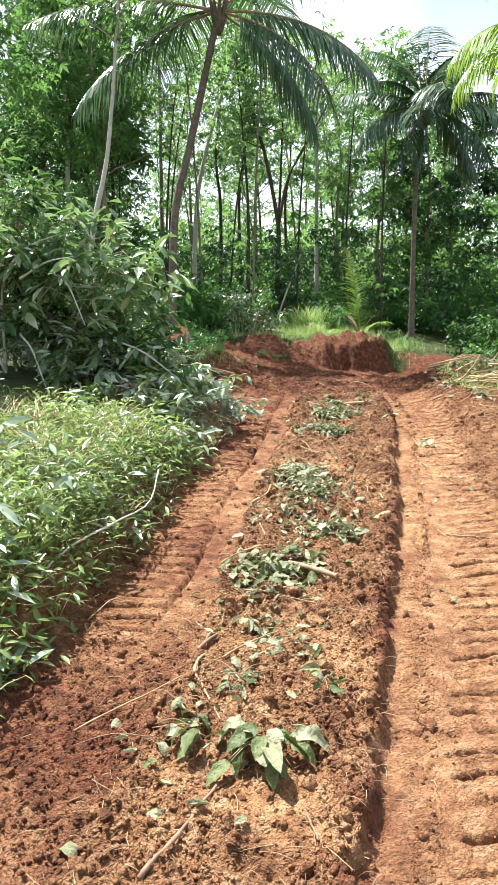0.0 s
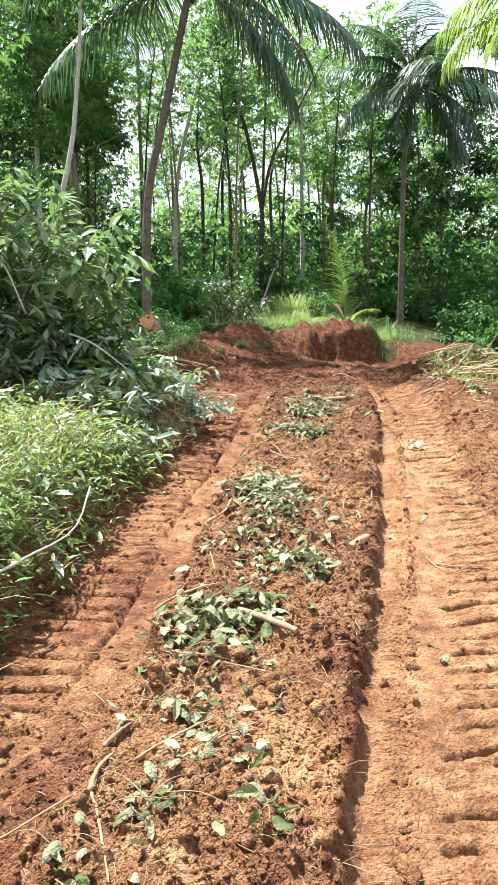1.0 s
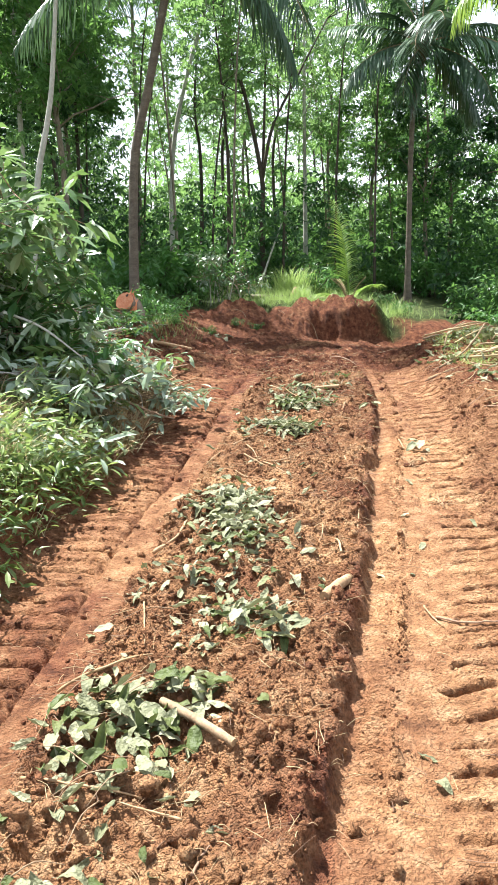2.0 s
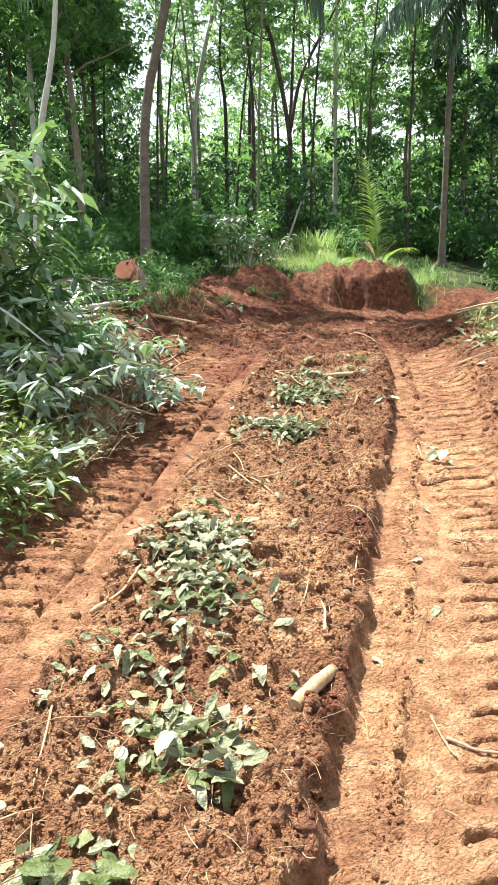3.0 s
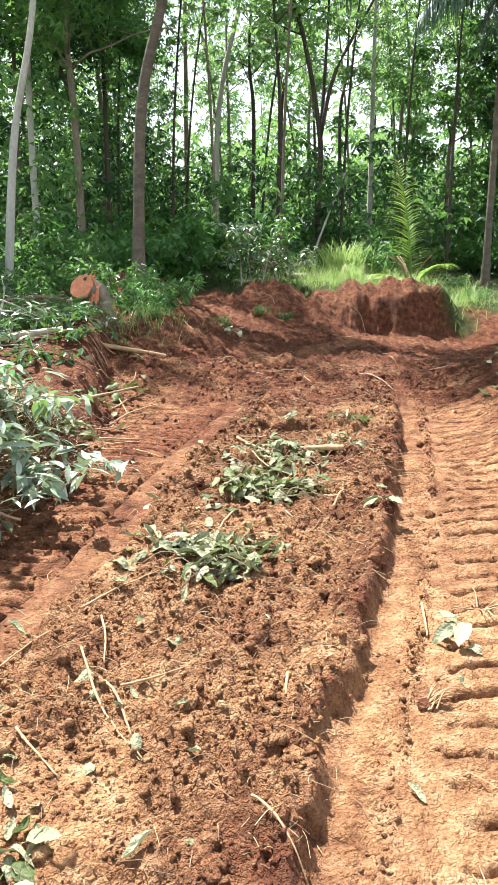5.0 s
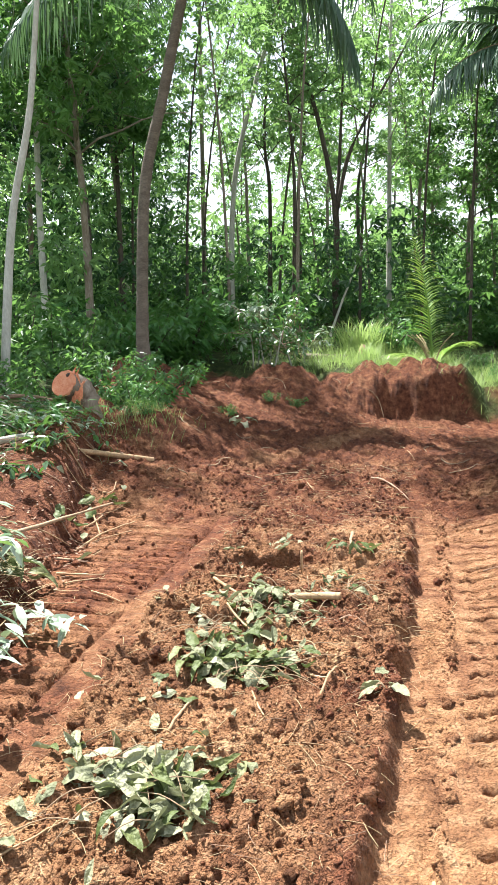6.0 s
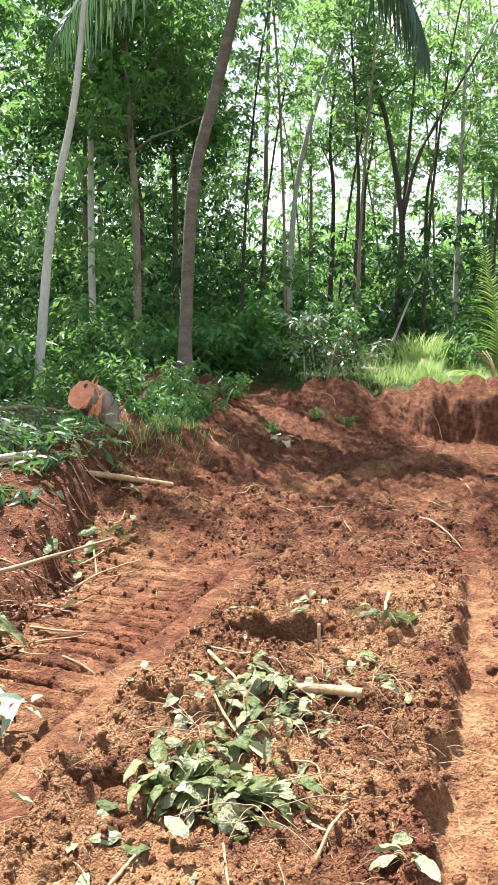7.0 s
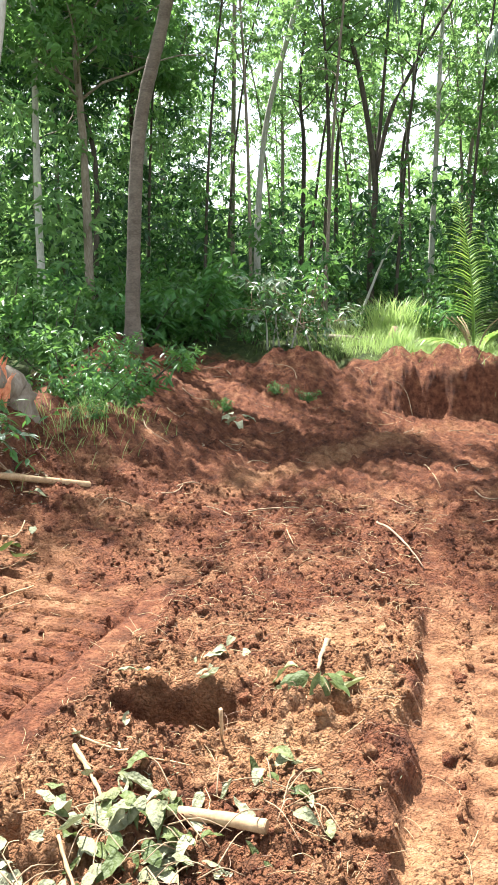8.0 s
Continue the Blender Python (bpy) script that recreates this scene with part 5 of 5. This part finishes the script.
STICKS_C = [
    (0.006, 'p', (0.15, 7.34), (0.24, 7.41), (0.33, 7.64)), (0.006, 'p', (0.89, 5.87), (0.92, 5.95), (0.93, 6.06)), (0.005, 'p', (1.33, 5.28), (1.35, 5.16), (1.37, 5.06)), (0.008, 'b', (1.36, 5.16), (1.47, 5.08), (1.62, 5.07)),
    (0.008, 'p', (0.53, 7.44), (0.65, 7.33), (0.76, 7.12)), (0.008, 'p', (1.72, 8.09), (1.72, 7.97), (1.72, 7.87)), (0.008, 'p', (1.21, 7.49), (1.21, 7.40), (1.21, 7.36)), (0.006, 'p', (0.67, 7.34), (0.75, 7.39), (0.86, 7.46)),
    (0.007, 'p', (0.38, 7.83), (0.47, 7.99), (0.62, 8.17)), (0.006, 'p', (0.49, 7.74), (0.54, 7.62), (0.57, 7.49)), (0.009, 'p', (-0.42, 11.05), (-0.33, 11.35), (-0.16, 11.6)), (0.011, 'p', (-0.62, 11.86), (-0.49, 11.63), (-0.35, 11.34)),
]
STICKS_D = [
    (0.02, 'p', (-0.62, 9.3), (-0.42, 9.5), (-0.18, 9.55)), (0.01, 'b', (-0.48, 10.66), (-0.39, 10.74), (-0.21, 10.70)), (0.008, 'p', (0.87, 9.67), (0.96, 9.56), (1.07, 9.41)),
    (0.009, 'p', (1.30, 9.13), (1.33, 9.09), (1.38, 9.04)), (0.008, 'p', (1.36, 8.94), (1.40, 9.07), (1.43, 9.21)), (0.012, 'p', (0.72, 10.12), (0.83, 10.00), (0.95, 9.84)), (0.006, 'p', (1.08, 8.99), (1.13, 8.84), (1.16, 8.76)),
    (0.009, 'p', (0.80, 8.72), (0.83, 8.82), (0.85, 8.91)), (0.011, 'b', (1.62, 12.85), (1.76, 12.50), (1.90, 12.18)), (0.007, 'p', (1.97, 15.2), (2.01, 14.6), (2.08, 14.25)), (0.006, 'p', (1.05, 12.6), (1.15, 12.3)),
]
STICKS_E = [
    (0.008, 'b', (1.42, 9.63), (1.48, 9.59), (1.54, 9.55)), (0.006, 'p', (0.01, 10.13), (0.11, 10.10), (0.22, 10.03)), (0.006, 'p', (0.82, 9.31), (0.81, 9.42), (0.84, 9.49)), (0.006, 'p', (1.22, 9.39), (1.30, 9.38), (1.33, 9.32)),
    (0.007, 'p', (0.64, 10.22), (0.90, 10.10), (1.13, 10.08)), (0.008, 'p', (1.20, 10.21), (1.18, 10.39), (1.20, 10.51)), (0.006, 'p', (1.56, 12.13), (1.72, 11.96)), (0.008, 'p', (1.35, 17.2), (1.6, 17.6), (1.8, 18.1)), (0.008, 'p', (1.5, 18.3), (1.9, 18.2)),
]
for r, k, *pts in STICKS_A + STICKS_B + STICKS_C + STICKS_D + STICKS_E:
    stick(L, r, pts, M_LOG if k == 'p' else M_TWIG_BROWN, "thin peeled stick lying on the soil" if k == 'p' else "brown bark-covered stick lying on the soil")
stick(L, 0.022, [(-1.05, 9.1), (-0.78, 9.9), (-0.5, 10.6), (-0.27, 11.42)], M_TWIG, "long pale branch lying against the bank", "branch", zs=[1.02, 1.0, 0.99, 0.97])
stick(L, 0.024, [(-1.0, 8.5), (-0.72, 8.8), (-0.52, 9.02)], M_PALE_BARK, "grey cut pole sticking out of the bank's brush", "branch", zs=[1.20, 1.04, 0.90])
stick(L, 0.019, [(-0.62, 9.13), (-0.40, 9.11), (-0.19, 9.10)], M_TWIG_BROWN, "brown cut pole lying down the bank", "branch", zs=[1.04, 0.92, 0.78])
stick(L, 0.016, [(-0.62, 8.53), (-0.36, 8.55), (-0.15, 8.56)], M_TWIG_BROWN, "brown cut pole lying down the bank", "branch", zs=[0.92, 0.80, 0.72])
stick(L, 0.013, [(-1.05, 8.15), (-0.78, 8.3), (-0.56, 8.4)], M_PALE_BARK, "grey cut pole sticking out of the bank's brush", "branch", zs=[1.05, 0.98, 0.88])
stick(L, 0.016, [(1.47, 11.10), (1.46, 10.95), (1.46, 10.80)], M_TWIG, "pale broken root stub standing out of the soil", "root")
stick(L, 0.011, [(-1.25, 3.45), (-1.1, 4.0), (-0.85, 4.55), (-0.72, 5.1), (-0.70, 5.5)], M_PALE_BARK, "bent bare grey branch hanging over the bank's edge", "branch", zs=[0.22, 0.48, 0.55, 0.56, 0.72])
stick(L, 0.008, [(-1.5, 3.7), (-1.35, 3.4), (-1.22, 3.2)], M_PALE_BARK, "thin bare twig on the bank's edge", "branch", zs=[0.5, 0.35, 0.2])


def cut_log(rng, a, b, r, label, bark=M_LOG):
    """A short sawn length of stem, with its pale sawn faces."""
    a, b = np.asarray(a, float), np.asarray(b, float)
    o = (a + b) / 2
    ob = thing("cut_log", label, "log", o, "sawn logs")
    c = curve_points([a - o, (0, 0, max(0.006, gz(o[0], o[1]) + 0.6 * r - o[2])), b - o], 12)
    link("bark", Geo().add(*tube(c, r * (1 + 0.04 * rng.standard_normal(12)), 12, 0.02, rng, caps=False)).mesh("bark", bark, True), ob)
    for e, q in ((c[0], c[0] - c[1]), (c[-1], c[-1] - c[-2])):
        q = q / np.linalg.norm(q)
        link("sawn_face", Geo().add(*tube([e - q * 0.002, e + q * 0.003], [r * 0.98, r * 0.96], 12)).mesh("sawn_face", M_LOG), ob)
    return ob


cut_log(L, (0.865, 5.19, gz(0.865, 5.19) + 0.012), (1.0, 5.42, gz(1.0, 5.42) + 0.012), 0.026, "short sawn log of pale peeled wood on the strip's edge")
cut_log(L, (0.22, 4.39, gz(0.22, 4.39) + 0.035), (0.48, 4.12, gz(0.48, 4.12) + 0.01), 0.015, "sawn branch length lying in cut leaves", M_TWIG)
cut_log(L, (1.13, 9.87, gz(1.13, 9.87) + 0.03), (1.42, 9.82, gz(1.42, 9.82) + 0.03), 0.020, "pale peeled log length beside the hole")
cut_log(L, (-1.2, 11.9, gz(-1.2, 11.9) + 0.03), (-0.33, 12.8, gz(-0.33, 12.8) + 0.02), 0.022, "split pale pole lying on the cut bank")
cut_log(L, (-1.95, 11.6, gz(-1.95, 11.6) + 0.05), (-1.1, 12.02, gz(-1.1, 12.02) + 0.05), 0.028, "grey pole lying on the bank", M_PALE_BARK)
cut_log(L, (0.35, 21.75, gz(0.35, 21.75) + 0.10), (2.75, 21.65, gz(2.75, 21.65) + 0.10), 0.06, "long mossy grey log lying in sunlit grass", M_BARK)


def dry_tuft(rng, x, y, n, length, spread_out, label):
    """A pulled-up tuft of dry grass: splayed straw over a crumbly root clod."""
    base = (x, y, gz(x, y))
    ob = thing("dry_grass_tuft", label, "grass", base, "pulled grass tufts")
    g = Geo()
    for k in range(n):
        a = rng.uniform(0, 6.28) if spread_out > 1 else 0.9 + rng.normal(0, 0.5)
        ln, up = length * rng.uniform(0.5, 1.1), rng.uniform(0.1, 0.6)
        p = [(rng.normal(0, 0.012), rng.normal(0, 0.012), 0.008), (0.5 * ln * math.cos(a), 0.5 * ln * math.sin(a), 0.02 + 0.4 * ln * up), (ln * math.cos(a), ln * math.sin(a), 0.012 + 0.45 * ln * up)]
        g.add(*tube(curve_points(p, 7), np.linspace(0.0036, 0.0012, 7), 4, caps=False))
    link("straw", g.mesh("straw", M_LOG, True), ob)
    v, f = round_lump()
    v = v * (0.035, 0.03, 0.018) * (1 + 0.18 * rng.standard_normal((len(v), 1)))
    me = fast_mesh("root_clod", v + (0, 0, 0.006), f, M_SOIL, True)
    put_soil(me, np.full(len(v), 0.1), np.zeros(len(v)), np.full(len(v), 0.6))
    link("root_clod", me, ob)
    return ob


dry_tuft(L, 1.67, 7.44, 16, 0.14, 0.6, "pulled tuft of pale dry grass on the crawler track")
dry_tuft(L, 1.74, 6.65, 12, 0.16, 2, "flattened pale straw bundle on the crawler track")
dry_tuft(L, 1.95, 8.10, 12, 0.17, 2, "flattened pale straw bundle on the crawler track")
for x, y in ((1.48, 6.39), (1.48, 6.0), (1.16, 5.62), (1.79, 7.6), (1.9, 7.75), (1.62, 7.0), (1.83, 6.2), (1.12, 4.1), (1.15, 4.2), (1.34, 5.6)):
    o = tagged(new("fallen_leaf", PALE_LEAVES[L.randint(len(PALE_LEAVES))]), "single pale dried leaf lying on the crawler track", "leaf", "fallen leaves")
    o.matrix_basis = pose(x, y, gz(x, y) + 0.010, math.degrees(L.normal(0, 0.2)), math.degrees(L.normal(0, 0.2)), L.uniform(0, 360)) @ Matrix.Scale(L.uniform(0.05, 0.085), 4)

# debris on the bare bank below the stump
for k in range(26):
    y = L.uniform(9.8, 12.6)
    x = x_bank(y) - L.uniform(-0.3, 0.5)
    a, ln = L.uniform(-0.6, 1.0), L.uniform(0.12, 0.4)
    stick(L, L.uniform(0.004, 0.009), [(x, y), (x + 0.5 * ln * math.cos(a), y + 0.5 * ln * math.sin(a)), (x + ln * math.cos(a + 0.3), y + ln * math.sin(a + 0.3))], M_LOG if k % 3 else M_TWIG_BROWN, "thin broken stick on the bare bank", lift=0.01)
for k in range(22):
    y = L.uniform(9.4, 12.8)
    x = x_bank(y) - L.uniform(-0.35, 0.5)
    o = tagged(new("fallen_leaf", PALE_LEAVES[L.randint(len(PALE_LEAVES))]), "single pale dried leaf lying on the bare bank", "leaf", "fallen leaves")
    o.matrix_basis = pose(float(x), y, gz(x, y) + 0.012, math.degrees(L.normal(0, 0.3)), math.degrees(L.normal(0, 0.3)), L.uniform(0, 360)) @ Matrix.Scale(L.uniform(0.06, 0.12), 4)

n = 1100
y = L.uniform(9.3, 13.2, n)
x = x_bank(y) + 0.25 - np.abs(L.normal(0, 0.5, n))
az = L.uniform(0, 6.28, n)
g = Geo().add(*scatter(LEAF_V, LEAF_F, np.stack([x, y, ground_height(x, y) + 0.012], 1), frames(np.stack([np.cos(az), np.sin(az), L.normal(0, 0.25, n)], 1), (0, 0, 1), L, 0.4), L.uniform(0.015, 0.05, n)), slot=0)
tagged(link("leaf_litter", g.mesh("leaf_litter", [M_TWIG_BROWN])), "brown leaf litter and bark shreds on the bare bank", "litter", kind="stuff")
n = 420
x, y = L.uniform(1.2, 3.4, n), L.normal(19.65, 0.2, n)
grass("crest_grass", "dry grass and torn roots along the crest of the cut bank", x, y, L.uniform(0.08, 0.28, n), M_GRASS, L, 1.2)

# torn roots lying and hanging on the cut slopes
for k in range(46):
    x, y = L.uniform(-0.9, 3.2), L.uniform(12.6, 19.2)
    a, ln = L.uniform(0, 6.28), L.uniform(0.15, 0.5)
    stick(L, L.uniform(0.004, 0.008), [(x, y), (x + 0.5 * ln * math.cos(a), y + 0.5 * ln * math.sin(a)), (x + ln * math.cos(a + 0.5), y + ln * math.sin(a + 0.5))], M_TWIG, "thin pale torn root lying on dug soil", "root", 0.012)


# ---- stump ----
def stump(rng):
    base = np.array([-1.10, 13.42, gz(-1.10, 13.42) - 0.05])
    ob = thing("tree_stump", "freshly sawn tree stump with an orange cut face and torn splinters", "stump", base)
    axis = np.array([-0.28, -0.86, 0.42])
    axis /= np.linalg.norm(axis)
    top = np.array([-1.28, 13.18, 1.80]) - base
    elbow = top - axis * 0.24
    c = curve_points([elbow + (0.05, 0.08, -0.5), elbow + (0.03, 0.03, -0.12), elbow, top], 16)
    link("bark", Geo().add(*tube(c, np.linspace(0.175, 0.135, 16) * (1 + 0.05 * rng.standard_normal(16)), 18, 0.04, rng, caps=False)).mesh("bark", M_BARK, True), ob)
    u = np.cross(axis, (0, 0, 1))
    u /= np.linalg.norm(u)
    w = np.cross(u, axis)
    # sawn face with a ragged rim and a dark rotten notch near its upper edge
    link("cut_face", Geo().add(*tube([top - axis * 0.01, top + axis * 0.004, top - axis * 0.004, top - axis * 0.02], [0.136, 0.130, 0.10, 0.03], 22, 0.04, rng)).mesh("cut_face", M_CUT), ob, "fresh orange sawn face")
    notch = top + w * 0.085 - u * 0.03
    link("rotten_notch", Geo().add(*tube([notch + axis * 0.004, notch + axis * 0.012], [0.022, 0.014], 9, 0.2, rng)).mesh("rotten_notch", M_DARK_BARK), ob, "dark rotten notch")
    right = u if u[0] > 0 else -u
    for k in range(13):
        a = -0.9 + 2.3 * k / 12
        rim = math.cos(a) * right + math.sin(a) * w
        p = top + rim * 0.13 - axis * rng.uniform(0.02, 0.12)
        q = p + w * rng.uniform(0.05, 0.11) + right * rng.uniform(-0.01, 0.04) + axis * rng.uniform(-0.02, 0.05)
        link("splinter", Geo().add(*tube([p - w * 0.14 - axis * 0.03, p, q], [0.02, 0.015, 0.003], 5, 0.15, rng)).mesh("splinter", M_CUT), ob)
    return ob


stump(L)
broken = thing("tree_stump", "small broken yellow stump standing in the grass", "stump", (1.57, 21.45, gz(1.57, 21.45)))
link("bark", Geo().add(*tube([(0, 0, -0.05), (0, 0, 0.15), (0.02, 0, 0.3)], [0.12, 0.09, 0.04], 9, 0.1, L)).mesh("bark", M_TWIG, True), broken)

# ---- plants behind the spoil heaps ----
tree(L, [(0.77, 26, gz(0.77, 26)), (1.15, 26, 3.3), (1.6, 26, 4.4)], 0.035, 0.02, 2, 40, M_PALE_BARK, M_CROWN_LIGHT, low=0.9, reach=0.5, name="leaning_sapling", label="bare pale sapling leaning in the undergrowth")
young = thing("young_palm", "young palm with upright yellow-green fronds and dead stalks", "palm tree", (2.86, 21.0, gz(2.86, 21.0)), "palms")
for az, e, ln, dr, long in ((1.5, 84, 2.7, 6, 0.36), (1.75, 78, 2.2, 12, 0.34), (0.5, 62, 1.2, 70, 0.3), (2.8, 55, 1.0, 70, 0.3)):
    frond(L, young, az, e, ln, dr, M_PALM_YELLOW, hang=0.05, leaflet=long, pairs=40)
for k in range(5):
    a = L.uniform(0, 6.28)
    link("dead_stalk", Geo().add(*tube(curve_points([(0, 0, 0), (0.2 * math.cos(a), 0.2 * math.sin(a), 0.5), (0.5 * math.cos(a), 0.5 * math.sin(a), 0.75)], 7), np.linspace(0.02, 0.008, 7), 5)).mesh("dead_stalk", M_TWIG, True), young)

bright = [shrub(L, 0.42, 0.7, 420, M_SHRUB, 0.13, (LANCE_V, LANCE_F), "sapling", "bright green sapling with broad fresh leaves", 5) for k in range(2)]
for k, (x, y, s) in enumerate([(-1.3, 15.0, 0.85), (-1.15, 15.6, 1.0), (-1.5, 16.4, 0.7), (-2.3, 15.4, 0.6), (-1.1, 14.5, 0.65), (-0.85, 14.2, 0.5), (-0.85, 14.8, 0.7), (-2.1, 13.6, 0.45), (-0.72, 13.7, 0.3), (-1.1, 17.6, 0.6), (-2.6, 14.1, 0.55), (2.1, 22.8, 1.2), (2.5, 23.6, 1.4), (0.9, 23.5, 1.0), (3.9, 22.3, 0.6), (-0.9, 21.5, 0.8), (0.25, 17.5, 0.25), (0.55, 17.65, 0.28), (-0.3, 16.6, 0.25), (3.5, 20.9, 0.4), (4.1, 20.6, 0.5)]):
    m = pose(x, y, gz(x, y), 0, 0, L.uniform(0, 360))
    o = bright[k] if k < 2 else copy_thing(bright[k % 2], m)
    o.matrix_basis = m
    o.scale = (s, s, s)
for k in range(11):
    x, y = L.uniform(-0.6, 0.75), L.uniform(20.3, 21.4)
    cut_branch(L, (x, y + 0.2, gz(x, y)), (x + L.uniform(-0.5, 0.5), y - 0.2, gz(x, y) + L.uniform(0.4, 1.0)), 0.018, 110, 0.17, (M_BUSH_DARK, M_SHRUB, M_PALE_BACK)[k % 3], label="cut grey-green branch in the brush heap behind the spoil", radius=0.14)
leaf_pile(L, "pale cut leaves heaped with straw beside the track", [(3.15, 11.9, 0.2, 0.3, 24), (3.55, 11.5, 0.3, 0.4, 34), (3.9, 12.1, 0.3, 0.4, 26), (2.9, 11.3, 0.12, 0.14, 7), (2.95, 9.9, 0.15, 0.12, 8)], 0.15, 0.35, 0.14, 3)
n = 2200
x, y = 2.95 + np.abs(L.normal(0, 0.75, n)), L.uniform(10.6, 12.8, n)
grass("cut_grass", "cut yellow-green grass and straw heaped beside the track", x, y, L.uniform(0.1, 0.3, n), M_GRASS_BRIGHT, L, 2.2)
for k in range(24):
    x, y, a, ln = 2.8 + abs(L.normal(0, 0.7)), L.uniform(10.2, 12.5), L.uniform(-0.8, 0.8), L.uniform(0.4, 1.0)
    stick(L, L.uniform(0.009, 0.019), [(x, y), (x + 0.5 * ln * math.cos(a), y + 0.5 * ln * math.sin(a)), (x + ln * math.cos(a + 0.2), y + ln * math.sin(a + 0.2))], M_STRAW if k % 4 else M_TWIG, "pale dry stalk lying on cut grass", lift=0.04 + 0.12 * L.uniform())
for k in range(26):
    x, y, a, ln = L.uniform(2.2, 3.3), L.uniform(8.6, 11.2), L.uniform(-0.9, 1.2), L.uniform(0.12, 0.45)
    stick(L, L.uniform(0.004, 0.010), [(x, y), (x + 0.5 * ln * math.cos(a), y + 0.5 * ln * math.sin(a)), (x + ln * math.cos(a + 0.2), y + ln * math.sin(a + 0.2))], M_STRAW if k % 3 else M_TWIG_BROWN, "pale dry stalk trodden into the soil", lift=0.008)
stick(L, 0.016, [(2.98, 11.9), (3.02, 12.0), (3.12, 12.15), (3.35, 12.3)], M_TWIG, "bent bare branch standing up from cut grass", "branch", zs=[0.9, 1.1, 1.26, 1.36])
stick(L, 0.018, [(2.72, 11.0), (3.05, 11.25), (3.25, 11.4), (3.38, 11.5)], M_TWIG, "bent bare branch standing up from cut grass", "branch", zs=[0.88, 1.03, 1.2, 1.36])
stick(L, 0.014, [(3.5, 11.6), (3.72, 11.8), (3.95, 12.0)], M_TWIG, "bent bare branch standing up from cut grass", "branch", zs=[1.15, 1.35, 1.62])
for k in range(14):
    x, y = L.uniform(-2.2, -1.25), L.uniform(12.2, 12.9)
    cut_branch(L, (x - 0.25, y + 0.2, gz(x, y) + 0.05), (x + 0.2, y - 0.2, gz(x + 0.2, y - 0.2) + L.uniform(0.0, 0.04)), 0.008, 60, 0.12, (M_BUSH_DARK, M_SHRUB, M_PALE_BACK)[k % 3], label="cut green branch lying on the bank by the stump", sag=0.01, radius=0.06, lie=0.08)
for k in range(5):
    x, y = L.uniform(-1.75, -1.3), L.uniform(11.5, 11.9)
    cut_branch(L, (x - 0.2, y + 0.1, gz(x, y) + 0.04), (x + 0.15, y - 0.1, gz(x + 0.15, y - 0.1) + 0.03), 0.007, 45, 0.12, M_BUSH_DARK, label="cut branch with dull green leaves on the bare bank", sag=0.02, radius=0.06, lie=0.1)
for x0, y0, z0, x1, y1, z1, r in ((-2.1, 12.75, 1.62, -1.28, 13.15, 1.6, 0.03), (-2.2, 12.0, 1.75, -1.4, 12.3, 1.5, 0.014), (-1.75, 12.1, 1.45, -1.7, 12.15, 1.9, 0.01), (-1.9, 11.9, 1.6, -1.25, 12.2, 1.42, 0.01)):
    stick(L, r, [(x0, y0), (0.5 * (x0 + x1) + 0.05, 0.5 * (y0 + y1)), (x1, y1)], M_TWIG_BROWN if r > 0.02 else M_PALE_BARK, "bare bent branch lying against the stump" if r > 0.02 else "thin bare branch standing on the bank", "branch", zs=[z0, 0.5 * (z0 + z1) + 0.06, z1])
n = 600
x, y = L.normal(-1.5, 0.35, n), L.normal(12.6, 0.5, n)
grass("shaded_grass", "thin green grass on the bank by the stump", x, y, L.uniform(0.08, 0.25, n), M_GRASS, L, 0.6)
n = 450
x, y = L.normal(-0.72, 0.2, n), L.normal(13.75, 0.35, n)
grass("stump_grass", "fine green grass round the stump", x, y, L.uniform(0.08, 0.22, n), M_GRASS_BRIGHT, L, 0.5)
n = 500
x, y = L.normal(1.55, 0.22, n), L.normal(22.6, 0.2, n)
grass("tall_grass", "tall arching grass tuft toned bright as in sunlight", x, y, L.uniform(0.4, 0.95, n), M_GRASS_BRIGHT, L, 0.45)
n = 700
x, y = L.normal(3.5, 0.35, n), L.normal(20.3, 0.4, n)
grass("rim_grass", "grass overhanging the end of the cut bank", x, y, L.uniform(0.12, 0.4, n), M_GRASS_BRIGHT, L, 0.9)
